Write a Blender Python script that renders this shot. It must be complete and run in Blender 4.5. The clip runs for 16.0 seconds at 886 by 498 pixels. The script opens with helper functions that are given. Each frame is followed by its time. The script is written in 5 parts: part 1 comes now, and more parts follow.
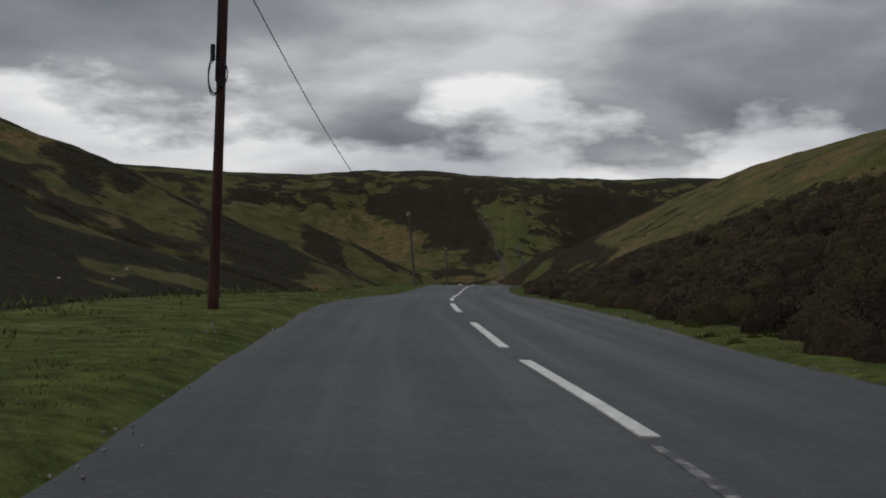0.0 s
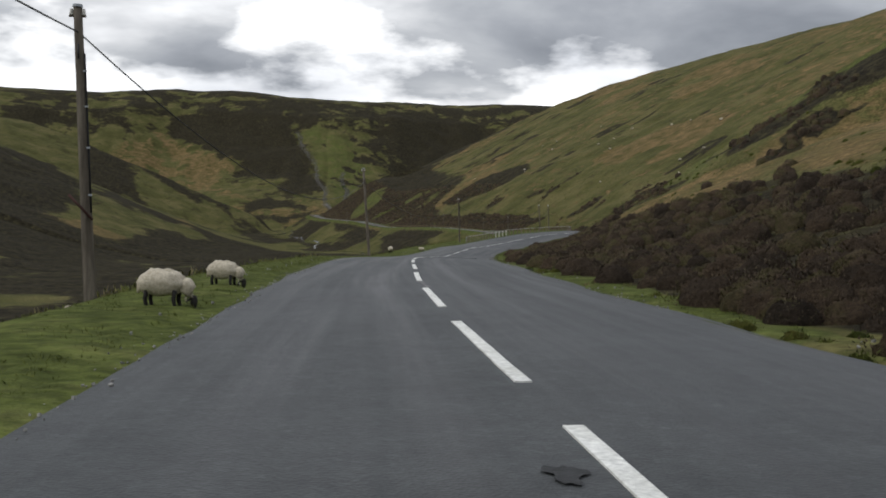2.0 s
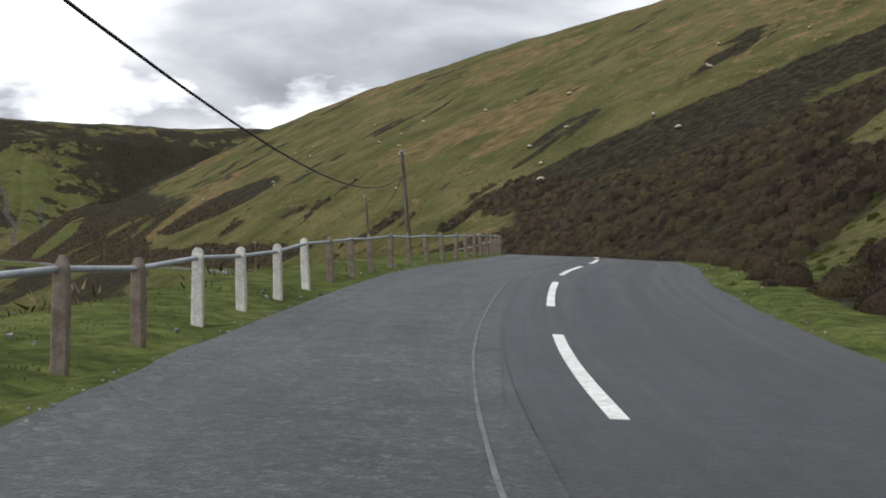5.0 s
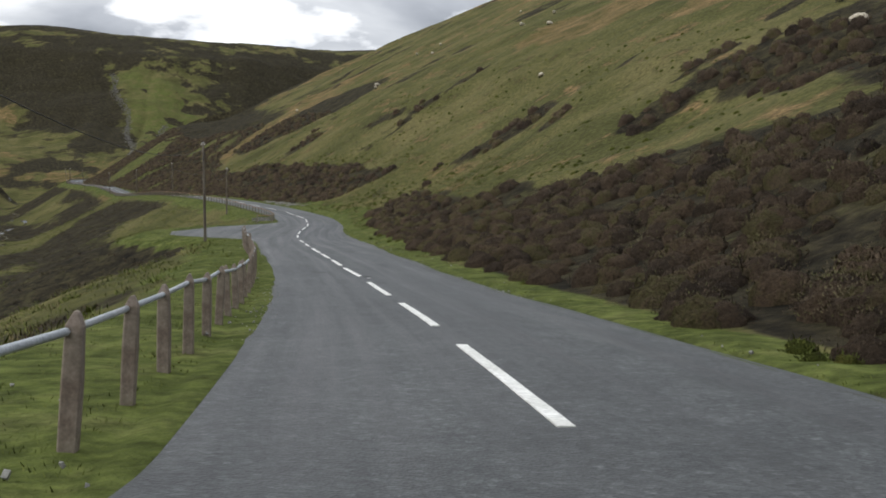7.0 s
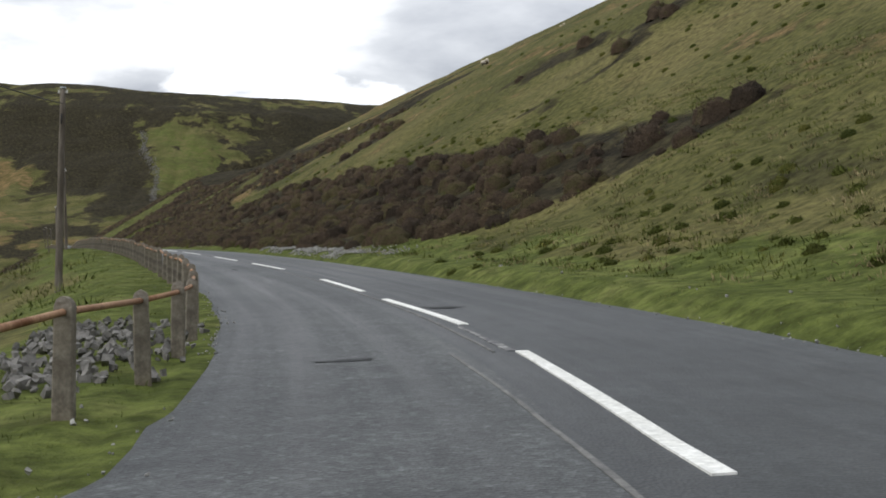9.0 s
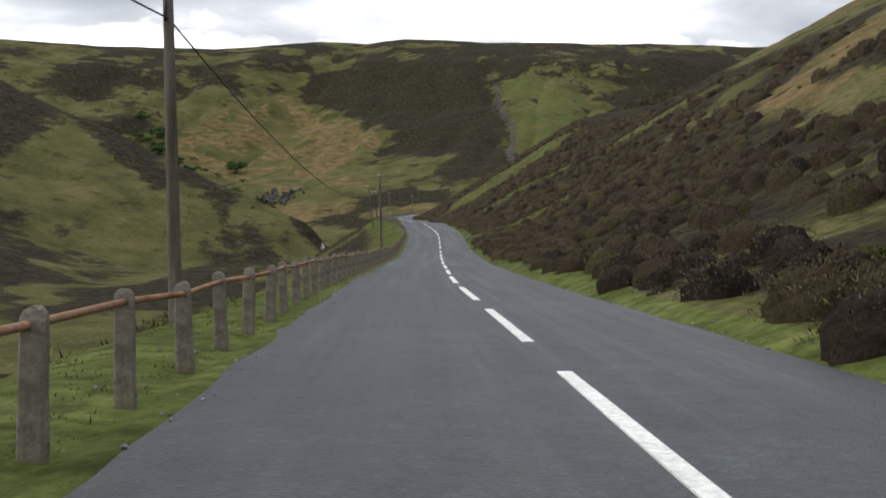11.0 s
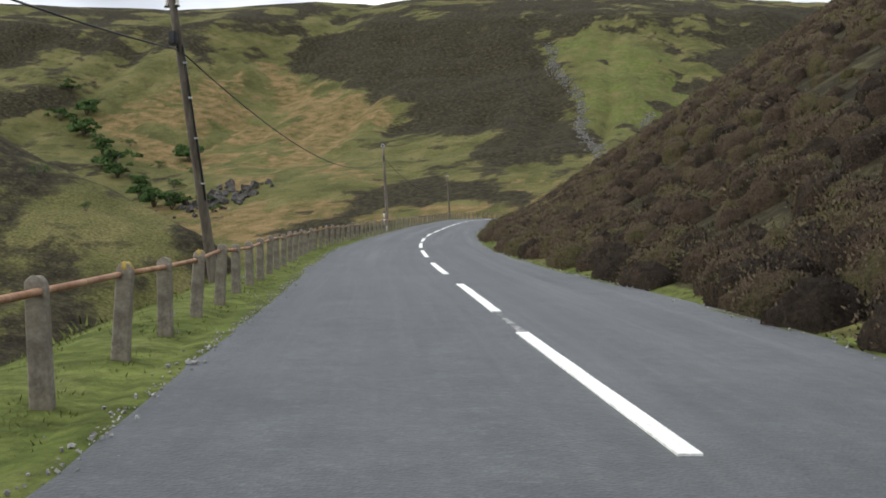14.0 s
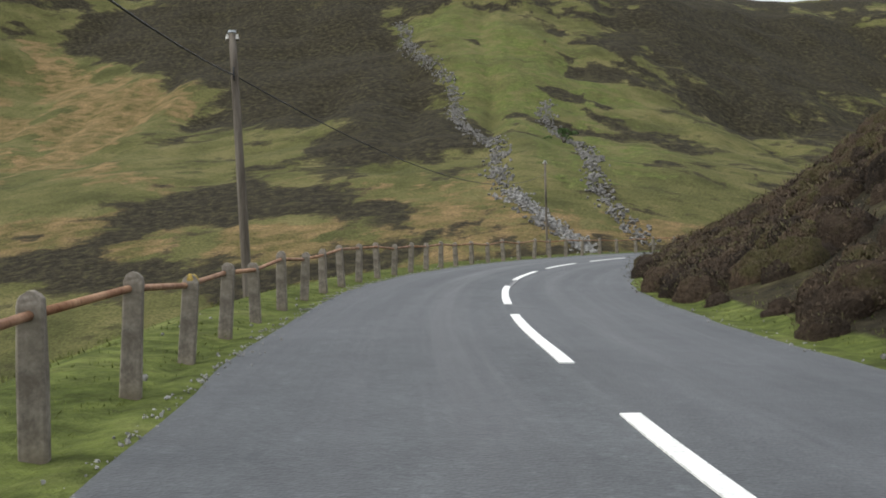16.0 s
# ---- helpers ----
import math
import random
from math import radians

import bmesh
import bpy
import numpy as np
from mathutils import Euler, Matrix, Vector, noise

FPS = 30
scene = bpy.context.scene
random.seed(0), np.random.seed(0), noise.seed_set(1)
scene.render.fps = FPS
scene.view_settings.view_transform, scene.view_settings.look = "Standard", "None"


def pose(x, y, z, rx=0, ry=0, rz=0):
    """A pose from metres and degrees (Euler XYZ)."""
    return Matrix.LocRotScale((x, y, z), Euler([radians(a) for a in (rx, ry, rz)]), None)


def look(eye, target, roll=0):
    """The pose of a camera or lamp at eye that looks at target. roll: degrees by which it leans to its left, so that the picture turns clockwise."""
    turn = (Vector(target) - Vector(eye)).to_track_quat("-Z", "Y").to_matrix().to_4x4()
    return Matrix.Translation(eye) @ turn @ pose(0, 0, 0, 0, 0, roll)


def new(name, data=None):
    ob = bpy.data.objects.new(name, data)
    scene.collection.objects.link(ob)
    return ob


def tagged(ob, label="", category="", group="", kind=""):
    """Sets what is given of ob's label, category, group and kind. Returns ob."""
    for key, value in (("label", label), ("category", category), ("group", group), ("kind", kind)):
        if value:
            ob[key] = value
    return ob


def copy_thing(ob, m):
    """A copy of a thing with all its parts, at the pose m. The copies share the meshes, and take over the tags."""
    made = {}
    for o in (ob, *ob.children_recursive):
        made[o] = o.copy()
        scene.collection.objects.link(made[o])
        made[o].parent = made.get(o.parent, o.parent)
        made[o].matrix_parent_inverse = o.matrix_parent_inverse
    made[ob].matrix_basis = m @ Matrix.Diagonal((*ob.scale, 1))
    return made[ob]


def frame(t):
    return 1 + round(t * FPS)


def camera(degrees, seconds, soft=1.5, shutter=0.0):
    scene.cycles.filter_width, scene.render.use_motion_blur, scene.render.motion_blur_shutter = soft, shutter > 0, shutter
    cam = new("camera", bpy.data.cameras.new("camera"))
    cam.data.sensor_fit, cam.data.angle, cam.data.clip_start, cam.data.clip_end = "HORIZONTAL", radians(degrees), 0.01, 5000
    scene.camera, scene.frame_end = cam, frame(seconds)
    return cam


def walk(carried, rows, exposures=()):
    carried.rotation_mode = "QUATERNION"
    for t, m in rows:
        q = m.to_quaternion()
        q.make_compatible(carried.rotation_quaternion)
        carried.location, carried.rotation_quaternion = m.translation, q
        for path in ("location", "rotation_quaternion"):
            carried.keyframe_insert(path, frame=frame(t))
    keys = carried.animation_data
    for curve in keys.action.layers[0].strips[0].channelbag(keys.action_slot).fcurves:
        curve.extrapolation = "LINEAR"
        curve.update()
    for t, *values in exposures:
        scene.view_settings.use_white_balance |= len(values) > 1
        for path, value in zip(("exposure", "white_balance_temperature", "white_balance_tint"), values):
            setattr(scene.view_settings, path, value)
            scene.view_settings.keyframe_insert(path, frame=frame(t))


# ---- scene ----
# ---- camera ----
cam = camera(46.2, 16.0, soft=1.8)
# seconds, place, then yaw to the left of +y, pitch up, lean
PATH = [
    (0.0, 0.00, 0.00, -0.00, 5.16, 3.16, 0.84),
    (0.5, -2.35, 18.13, 0.78, 2.24, 0.98, 0.21),
    (1.0, -3.62, 36.55, 1.21, -1.36, 0.77, 0.16),
    (1.5, -4.24, 54.49, 1.89, -3.21, 0.49, 0.47),
    (2.0, -4.13, 71.93, 2.09, -4.81, -0.44, 0.63),
    (2.5, -3.82, 89.45, 2.22, -4.81, 0.12, 1.44),
    (3.0, -2.80, 106.62, 2.26, -8.77, -1.31, -0.19),
    (3.5, -0.29, 122.33, 2.11, -14.64, -0.30, -0.84),
    (4.0, 2.50, 136.19, 2.41, -15.71, -0.28, -0.76),
    (4.5, 5.18, 149.27, 2.50, -15.92, 0.07, -1.41),
    (5.0, 8.48, 162.98, 2.81, -19.02, 1.56, -1.23),
    (5.5, 14.15, 177.00, 3.56, -24.60, 1.60, -0.50),
    (6.0, 20.95, 190.70, 4.05, -22.40, 0.30, -0.08),
    (6.5, 25.00, 206.70, 4.06, -16.20, -1.00, 0.23),
    (7.0, 27.67, 223.32, 3.72, -10.53, -1.91, 0.53),
    (7.5, 28.84, 240.35, 3.25, -5.28, -2.09, 0.46),
    (8.0, 28.82, 257.74, 3.29, -4.00, -1.07, -0.23),
    (8.5, 29.17, 275.34, 3.26, -5.89, -0.06, -0.47),
    (9.0, 30.24, 293.22, 3.71, -7.82, 1.82, -0.38),
    (9.5, 29.39, 311.39, 4.56, 5.76, 2.49, 2.68),
    (10.0, 25.80, 329.37, 5.52, 11.24, 2.04, 1.60),
    (10.5, 21.20, 347.23, 6.25, 12.09, 1.03, 0.70),
    (11.0, 16.63, 365.21, 6.65, 10.89, 0.00, 0.05),
    (11.5, 12.46, 383.40, 6.81, 9.36, -0.52, -0.38),
    (12.0, 8.66, 401.82, 6.95, 8.35, -0.02, -0.25),
    (12.5, 4.85, 420.40, 7.41, 7.85, 2.00, -0.24),
    (13.0, 0.71, 439.41, 8.51, 10.23, 3.36, 1.22),
    (13.5, -4.36, 458.08, 9.82, 12.03, 2.57, -0.13),
    (14.0, -9.60, 476.09, 10.55, 11.92, 0.21, -0.05),
    (14.5, -14.28, 493.39, 11.13, 11.89, 1.43, -0.12),
    (15.0, -18.37, 510.62, 11.84, 7.38, 1.62, -1.65),
    (15.5, -21.19, 528.21, 12.66, 4.46, 2.13, -0.36),
    (16.0, -23.45, 546.07, 13.50, 2.54, 1.32, -0.78),
]


def car_pose(x, y, z, yaw, pitch, lean):
    a, b = radians(yaw), radians(pitch)
    ahead = Vector((-math.sin(a) * math.cos(b), math.cos(a) * math.cos(b), math.sin(b)))
    return look((x, y, z), Vector((x, y, z)) + ahead * 10, lean)


walk(cam, [(t, car_pose(*p)) for t, *p in PATH],
     exposures=[(0.0, -1.5), (0.5, -1.18), (1.0, -0.95), (1.5, -0.82), (2.0, -0.62), (2.5, -0.48), (3.0, -0.65), (3.5, -0.22), (4.0, -0.18), (5.0, -0.2), (8.5, -0.1), (9.5, -0.1), (12.0, -0.08), (12.25, 0.22), (12.5, 0.38), (13.0, 0.32), (13.5, 0.1), (14.0, 0.38), (14.5, 0.36), (16.0, 0.38)])

# ---- world and sun: an overcast sky with broken cloud ----
SUN_DIR = Vector((-0.72, -0.1, 0.5)).normalized()


def make_world():
    w = bpy.data.worlds.new("sky")
    scene.world = w
    w.use_nodes = True
    nt = w.node_tree
    nt.nodes.clear()
    N = nt.nodes.new
    L = nt.links.new
    out, bg, mix = N("ShaderNodeOutputWorld"), N("ShaderNodeBackground"), N("ShaderNodeMix")
    sky = N("ShaderNodeTexSky")
    sky.sky_type, sky.sun_disc = "NISHITA", False
    sky.sun_elevation, sky.sun_rotation = math.asin(SUN_DIR.z), math.atan2(SUN_DIR.x, SUN_DIR.y)
    tc, mp = N("ShaderNodeTexCoord"), N("ShaderNodeMapping")
    # project the direction on a cloud ceiling
    sep, div = N("ShaderNodeSeparateXYZ"), N("ShaderNodeVectorMath")
    addz, comb = N("ShaderNodeMath"), N("ShaderNodeCombineXYZ")
    L(tc.outputs["Generated"], sep.inputs[0])
    addz.operation = "ADD"
    addz.inputs[1].default_value = 0.22
    L(sep.outputs["Z"], addz.inputs[0])
    for a in "XYZ":
        L(addz.outputs[0], comb.inputs[a])
    div.operation = "DIVIDE"
    L(tc.outputs["Generated"], div.inputs[0])
    L(comb.outputs[0], div.inputs[1])
    L(div.outputs[0], mp.inputs["Vector"])
    mp.inputs["Scale"].default_value = (0.9, 1.0, 0.0)
    mp.inputs["Location"].default_value = (2.3, 0.9, 0.0)
    n1, n2 = N("ShaderNodeTexNoise"), N("ShaderNodeTexNoise")
    n1.inputs["Scale"].default_value, n1.inputs["Detail"].default_value, n1.inputs["Roughness"].default_value = 1.5, 9, 0.5
    n1.inputs["Distortion"].default_value = 0.25
    L(mp.outputs[0], n1.inputs["Vector"])
    ramp = N("ShaderNodeValToRGB")
    cr = ramp.color_ramp
    cr.elements[0].position, cr.elements[0].color = 0.36, (0.2, 0.213, 0.24, 1)
    cr.elements[1].position, cr.elements[1].color = 0.66, (0.8, 0.81, 0.83, 1)
    for p, c in ((0.46, (0.3, 0.315, 0.345, 1)), (0.54, (0.42, 0.435, 0.46, 1)), (0.6, (0.6, 0.61, 0.63, 1))):
        cr.elements.new(p).color = c
    L(n1.outputs["Fac"], ramp.inputs[0])
    # the deck breaks up above the horizon, with bright cloud far off
    n2.inputs["Scale"].default_value, n2.inputs["Detail"].default_value, n2.inputs["Roughness"].default_value = 5.5, 7, 0.55
    mp2 = N("ShaderNodeMapping")
    mp2.inputs["Scale"].default_value = (1, 1, 2.6)
    mp2.inputs["Location"].default_value = (0.4, 0.0, 0.3)
    L(tc.outputs["Generated"], mp2.inputs["Vector"])
    L(mp2.outputs[0], n2.inputs["Vector"])
    low = N("ShaderNodeMath")
    low.operation = "MULTIPLY_ADD"
    low.inputs[1].default_value = -0.3
    L(n2.outputs["Fac"], low.inputs[0])
    L(sep.outputs["Z"], low.inputs[2])
    gap = N("ShaderNodeValToRGB")
    gap.color_ramp.elements[0].position, gap.color_ramp.elements[0].color = 0.0, (1, 1, 1, 1)
    gap.color_ramp.elements[1].position, gap.color_ramp.elements[1].color = 0.035, (0, 0, 0, 1)
    L(low.outputs[0], gap.inputs[0])
    far = N("ShaderNodeValToRGB")
    far.color_ramp.elements[0].position, far.color_ramp.elements[0].color = 0.38, (0.68, 0.7, 0.74, 1)
    far.color_ramp.elements[1].position, far.color_ramp.elements[1].color = 0.6, (1.2, 1.2, 1.2, 1)
    L(n1.outputs["Fac"], far.inputs[0])
    deck = N("ShaderNodeMix")
    deck.data_type = "RGBA"
    L(gap.outputs[0], deck.inputs["Factor"])
    L(ramp.outputs[0], deck.inputs["A"])
    L(far.outputs[0], deck.inputs["B"])
    # the cloud deck hides the blue sky but for a thin share
    mix.data_type = "RGBA"
    mix.inputs["Factor"].default_value = 0.96
    sc = N("ShaderNodeVectorMath")
    sc.operation = "SCALE"
    sc.inputs["Scale"].default_value = 0.12
    L(sky.outputs[0], sc.inputs[0])
    L(sc.outputs[0], mix.inputs["A"])
    # an overcast sky grows brighter to the zenith
    lift, grow = N("ShaderNodeMath"), N("ShaderNodeVectorMath")
    lift.operation, grow.operation = "MULTIPLY_ADD", "SCALE"
    lift.inputs[1].default_value, lift.inputs[2].default_value = 1.0, 0.8
    lift.use_clamp = False
    L(sep.outputs["Z"], lift.inputs[0])
    L(deck.outputs["Result"], grow.inputs[0])
    L(lift.outputs[0], grow.inputs["Scale"])
    L(grow.outputs[0], mix.inputs["B"])
    L(mix.outputs["Result"], bg.inputs["Color"])
    bg.inputs["Strength"].default_value = 2.0
    L(bg.outputs[0], out.inputs["Surface"])


make_world()
sun_data = bpy.data.lights.new("sun", "SUN")
sun_data.energy, sun_data.angle, sun_data.color = 1.8, radians(30), (1.0, 0.985, 0.93)
sun = new("sun", sun_data)
sun.matrix_world = look(SUN_DIR * 100, (0, 0, 0))
tagged(sun, kind="structure")

# ---- materials ----
def shader(name, rough=0.9):
    m = bpy.data.materials.new(name)
    m.use_nodes = True
    nt = m.node_tree
    b = nt.nodes["Principled BSDF"]
    b.inputs["Roughness"].default_value = rough
    b.inputs["Specular IOR Level"].default_value = 0.25
    return m, nt, b


def noise_node(nt, scale, detail=4, rough=0.6, vector=None, stretch=None):
    n = nt.nodes.new("ShaderNodeTexNoise")
    n.inputs["Scale"].default_value, n.inputs["Detail"].default_value, n.inputs["Roughness"].default_value = scale, detail, rough
    tc = nt.nodes.new("ShaderNodeTexCoord")
    src = tc.outputs["Object"] if vector is None else vector
    if stretch:
        mp = nt.nodes.new("ShaderNodeMapping")
        mp.inputs["Scale"].default_value = stretch
        nt.links.new(src, mp.inputs["Vector"])
        src = mp.outputs[0]
    nt.links.new(src, n.inputs["Vector"])
    return n


def ramp_node(nt, fac, *stops):
    r = nt.nodes.new("ShaderNodeValToRGB")
    els = r.color_ramp.elements
    els[0].position, els[0].color = stops[0][0], (*stops[0][1], 1)
    els[1].position, els[1].color = stops[-1][0], (*stops[-1][1], 1)
    for p, c in stops[1:-1]:
        els.new(p).color = (*c, 1)
    nt.links.new(fac, r.inputs[0])
    return r


def mix_node(nt, fac, a, b, mode="MIX"):
    m = nt.nodes.new("ShaderNodeMix")
    m.data_type, m.blend_type = "RGBA", mode
    for slot, v in (("Factor", fac), ("A", a), ("B", b)):
        if isinstance(v, (int, float)):
            m.inputs[slot].default_value = v
        elif isinstance(v, tuple):
            m.inputs[slot].default_value = (*v, 1)
        else:
            nt.links.new(v, m.inputs[slot])
    return m.outputs["Result"]


def bump(nt, bsdf, height, strength, distance):
    b = nt.nodes.new("ShaderNodeBump")
    b.inputs["Strength"].default_value, b.inputs["Distance"].default_value = strength, distance
    nt.links.new(height, b.inputs["Height"])
    nt.links.new(b.outputs[0], bsdf.inputs["Normal"])


def two_tone(name, a, b, scale, rough=0.85, grain=None, bump_size=0.01, lo=0.35, hi=0.65, stretch=None, c=None):
    """A surface between two colours with fine grain and relief."""
    m, nt, p = shader(name, rough)
    n = noise_node(nt, scale, 6, 0.65, stretch=stretch)
    col = ramp_node(nt, n.outputs["Fac"], (lo, a), (hi, b)).outputs[0]
    g = noise_node(nt, grain or scale * 9, 4, 0.7, stretch=stretch)
    shade = ramp_node(nt, g.outputs["Fac"], (0.3, (0.62, 0.62, 0.62)), (0.7, (1.25, 1.25, 1.25))).outputs[0]
    col = mix_node(nt, 0.8, col, shade, "MULTIPLY")
    if c:
        big = noise_node(nt, scale * 0.23, 3, 0.5)
        col = mix_node(nt, ramp_node(nt, big.outputs["Fac"], (0.45, (0, 0, 0)), (0.62, (1, 1, 1))).outputs[0], col, c)
    nt.links.new(col, p.inputs["Base Color"])
    bump(nt, p, g.outputs["Fac"], 0.6, bump_size)
    return m


def math_node(nt, op, a, b=None, c=None):
    n = nt.nodes.new("ShaderNodeMath")
    n.operation = op
    for k, v in enumerate((a, b, c)):
        if isinstance(v, (int, float)):
            n.inputs[k].default_value = v
        elif v is not None:
            nt.links.new(v, n.inputs[k])
    return n.outputs[0]


def make_asphalt(name, dark, light, patch, wear=0.5):
    """Tarmac: stone chips, streaks along the lanes, blotches, and grit towards the edges, by the attribute 'lane' (across, along, share of the width)."""
    m, nt, p = shader(name, 0.62)
    p.inputs["Specular IOR Level"].default_value = 0.4
    at = nt.nodes.new("ShaderNodeAttribute")
    at.attribute_name = "lane"
    lane = at.outputs["Vector"]
    big = noise_node(nt, 0.4, 6, 0.65)
    col = ramp_node(nt, big.outputs["Fac"], (0.34, dark), (0.66, light)).outputs[0]
    # streaks and wheel tracks along the road
    track = noise_node(nt, 1.0, 5, 0.6, lane, (2.4, 0.05, 0))
    col = mix_node(nt, 0.9, col, ramp_node(nt, track.outputs["Fac"], (0.34, (0.74, 0.74, 0.75)), (0.5, (1, 1, 1)), (0.66, (1.24, 1.24, 1.23))).outputs[0], "MULTIPLY")
    mott = noise_node(nt, 3.2, 7, 0.78)
    col = mix_node(nt, 0.55 + 0.4 * wear, col, ramp_node(nt, mott.outputs["Fac"], (0.34, (0.72, 0.72, 0.73)), (0.5, (1.0, 1.0, 1.0)), (0.66, (1.26, 1.26, 1.25))).outputs[0], "MULTIPLY")
    # worn pale drifts and darker damp ones
    st = noise_node(nt, 0.9, 4, 0.6, lane, (1.2, 0.22, 0))
    col = mix_node(nt, ramp_node(nt, st.outputs["Fac"], (0.56, (0, 0, 0)), (0.72, (0.75, 0.75, 0.75))).outputs[0], col, patch)
    # chips of stone in two sizes
    height = None
    for size, share in ((62, wear), (27, wear * 0.8)):
        v = nt.nodes.new("ShaderNodeTexVoronoi")
        v.inputs["Scale"].default_value = size
        tc = nt.nodes.new("ShaderNodeTexCoord")
        nt.links.new(tc.outputs["Object"], v.inputs["Vector"])
        sep = nt.nodes.new("ShaderNodeSeparateColor")
        nt.links.new(v.outputs["Color"], sep.inputs[0])
        chip = ramp_node(nt, sep.outputs["Red"], (0.0, (0.55, 0.55, 0.56)), (0.55, (0.95, 0.95, 0.95)), (0.86, (1.12, 1.12, 1.12)), (0.98, (1.8, 1.8, 1.78))).outputs[0]
        col = mix_node(nt, share, col, chip, "MULTIPLY")
        height = v.outputs["Distance"] if height is None else height
    # grit and dust gather at the edges
    axes = nt.nodes.new("ShaderNodeSeparateXYZ")
    nt.links.new(lane, axes.inputs[0])
    rim = math_node(nt, "ABSOLUTE", axes.outputs["Z"])
    rag = noise_node(nt, 2.6, 6, 0.7)
    rim = math_node(nt, "MULTIPLY_ADD", rag.outputs["Fac"], 0.34, rim)
    dust = ramp_node(nt, mott.outputs["Fac"], (0.35, (0.1, 0.102, 0.1)), (0.65, (0.21, 0.207, 0.192))).outputs[0]
    col = mix_node(nt, ramp_node(nt, rim, (1.04, (0, 0, 0)), (1.19, (0.9, 0.9, 0.9))).outputs[0], col, dust)
    nt.links.new(col, p.inputs["Base Color"])
    rough = ramp_node(nt, track.outputs["Fac"], (0.35, (0.5, 0.5, 0.5)), (0.65, (0.75, 0.75, 0.75))).outputs[0]
    nt.links.new(rough, p.inputs["Roughness"])
    bump(nt, p, height, 0.35 + 0.3 * wear, 0.008)
    return m


def make_moor():
    """Hill ground: grass, heather and bracken mixed by the attribute 'veg' (r heather, g bracken, b lush)."""
    m, nt, p = shader("moorland", 1.0)
    p.inputs["Specular IOR Level"].default_value = 0.06
    at = nt.nodes.new("ShaderNodeVertexColor")
    at.layer_name = "veg"
    sep = nt.nodes.new("ShaderNodeSeparateColor")
    nt.links.new(at.outputs[0], sep.inputs[0])
    fine = noise_node(nt, 0.9, 7, 0.72)
    tuft = noise_node(nt, 0.28, 6, 0.62, stretch=(1, 1, 1.8))
    mid = noise_node(nt, 0.1, 6, 0.65)
    grain = noise_node(nt, 4.0, 4, 0.7)
    grass = ramp_node(nt, mid.outputs["Fac"], (0.34, (0.05, 0.052, 0.018)), (0.5, (0.08, 0.078, 0.028)), (0.66, (0.118, 0.105, 0.044))).outputs[0]
    scrub = ramp_node(nt, tuft.outputs["Fac"], (0.56, (0, 0, 0)), (0.66, (0.75, 0.75, 0.75))).outputs[0]
    grass = mix_node(nt, scrub, grass, (0.038, 0.036, 0.017))
    lush = ramp_node(nt, fine.outputs["Fac"], (0.36, (0.048, 0.061, 0.015)), (0.52, (0.078, 0.094, 0.025)), (0.66, (0.112, 0.12, 0.04))).outputs[0]
    heath = ramp_node(nt, fine.outputs["Fac"], (0.36, (0.0115, 0.01, 0.0068)), (0.47, (0.022, 0.0188, 0.0118)), (0.56, (0.036, 0.031, 0.0175)), (0.66, (0.056, 0.053, 0.024))).outputs[0]
    brack = ramp_node(nt, tuft.outputs["Fac"], (0.36, (0.066, 0.06, 0.021)), (0.5, (0.118, 0.089, 0.038)), (0.64, (0.175, 0.12, 0.058))).outputs[0]

    def edge(channel):
        a = nt.nodes.new("ShaderNodeMath")
        a.operation = "MULTIPLY_ADD"
        nt.links.new(mix_node(nt, 0.55, fine.outputs["Fac"], tuft.outputs["Fac"]), a.inputs[0])
        a.inputs[1].default_value = 1.1
        nt.links.new(sep.outputs[channel], a.inputs[2])
        return ramp_node(nt, a.outputs[0], (0.9, (0, 0, 0)), (1.15, (1, 1, 1))).outputs[0]

    col = mix_node(nt, edge("Blue"), grass, lush)
    col = mix_node(nt, edge("Green"), col, brack)
    col = mix_node(nt, edge("Red"), col, heath)
    col = mix_node(nt, 0.75, col, ramp_node(nt, grain.outputs["Fac"], (0.36, (0.45, 0.45, 0.46)), (0.5, (0.98, 0.98, 0.98)), (0.64, (1.55, 1.53, 1.5))).outputs[0], "MULTIPLY")
    nt.links.new(col, p.inputs["Base Color"])
    bump(nt, p, fine.outputs["Fac"], 0.7, 0.18)
    return m


MOOR = make_moor()
ASPHALT = make_asphalt("asphalt", (0.041, 0.0445, 0.047), (0.057, 0.061, 0.064), (0.066, 0.0705, 0.0735), 0.34)
OLD_ASPHALT = make_asphalt("worn asphalt with gravel", (0.046, 0.05, 0.052), (0.072, 0.0765, 0.078), (0.094, 0.099, 0.098), 0.68)
NEW_ASPHALT = make_asphalt("dark even asphalt", (0.035, 0.038, 0.041), (0.045, 0.0485, 0.052), (0.052, 0.0555, 0.059), 0.3)
PAINT = two_tone("worn white road paint", (0.62, 0.62, 0.58), (0.8, 0.8, 0.77), 3, 0.6, bump_size=0.003)
FAINT = two_tone("ground-down paint", (0.1, 0.1, 0.105), (0.3, 0.3, 0.29), 9, 0.8, grain=40, lo=0.45, hi=0.6)
TAR = two_tone("dark tar and broken surface", (0.02, 0.021, 0.022), (0.046, 0.048, 0.05), 7, 0.75, grain=30)
# puddle surface: the sky's grazing reflection is put into the pale base colour
PUDDLE_SHEEN = two_tone("wet tarmac with painted sky sheen", (0.085, 0.09, 0.096), (0.13, 0.136, 0.142), 1.5, 0.22, bump_size=0.0006)
DUST = two_tone("pale grit on tarmac", (0.15, 0.153, 0.157), (0.25, 0.25, 0.25), 2, 0.8)
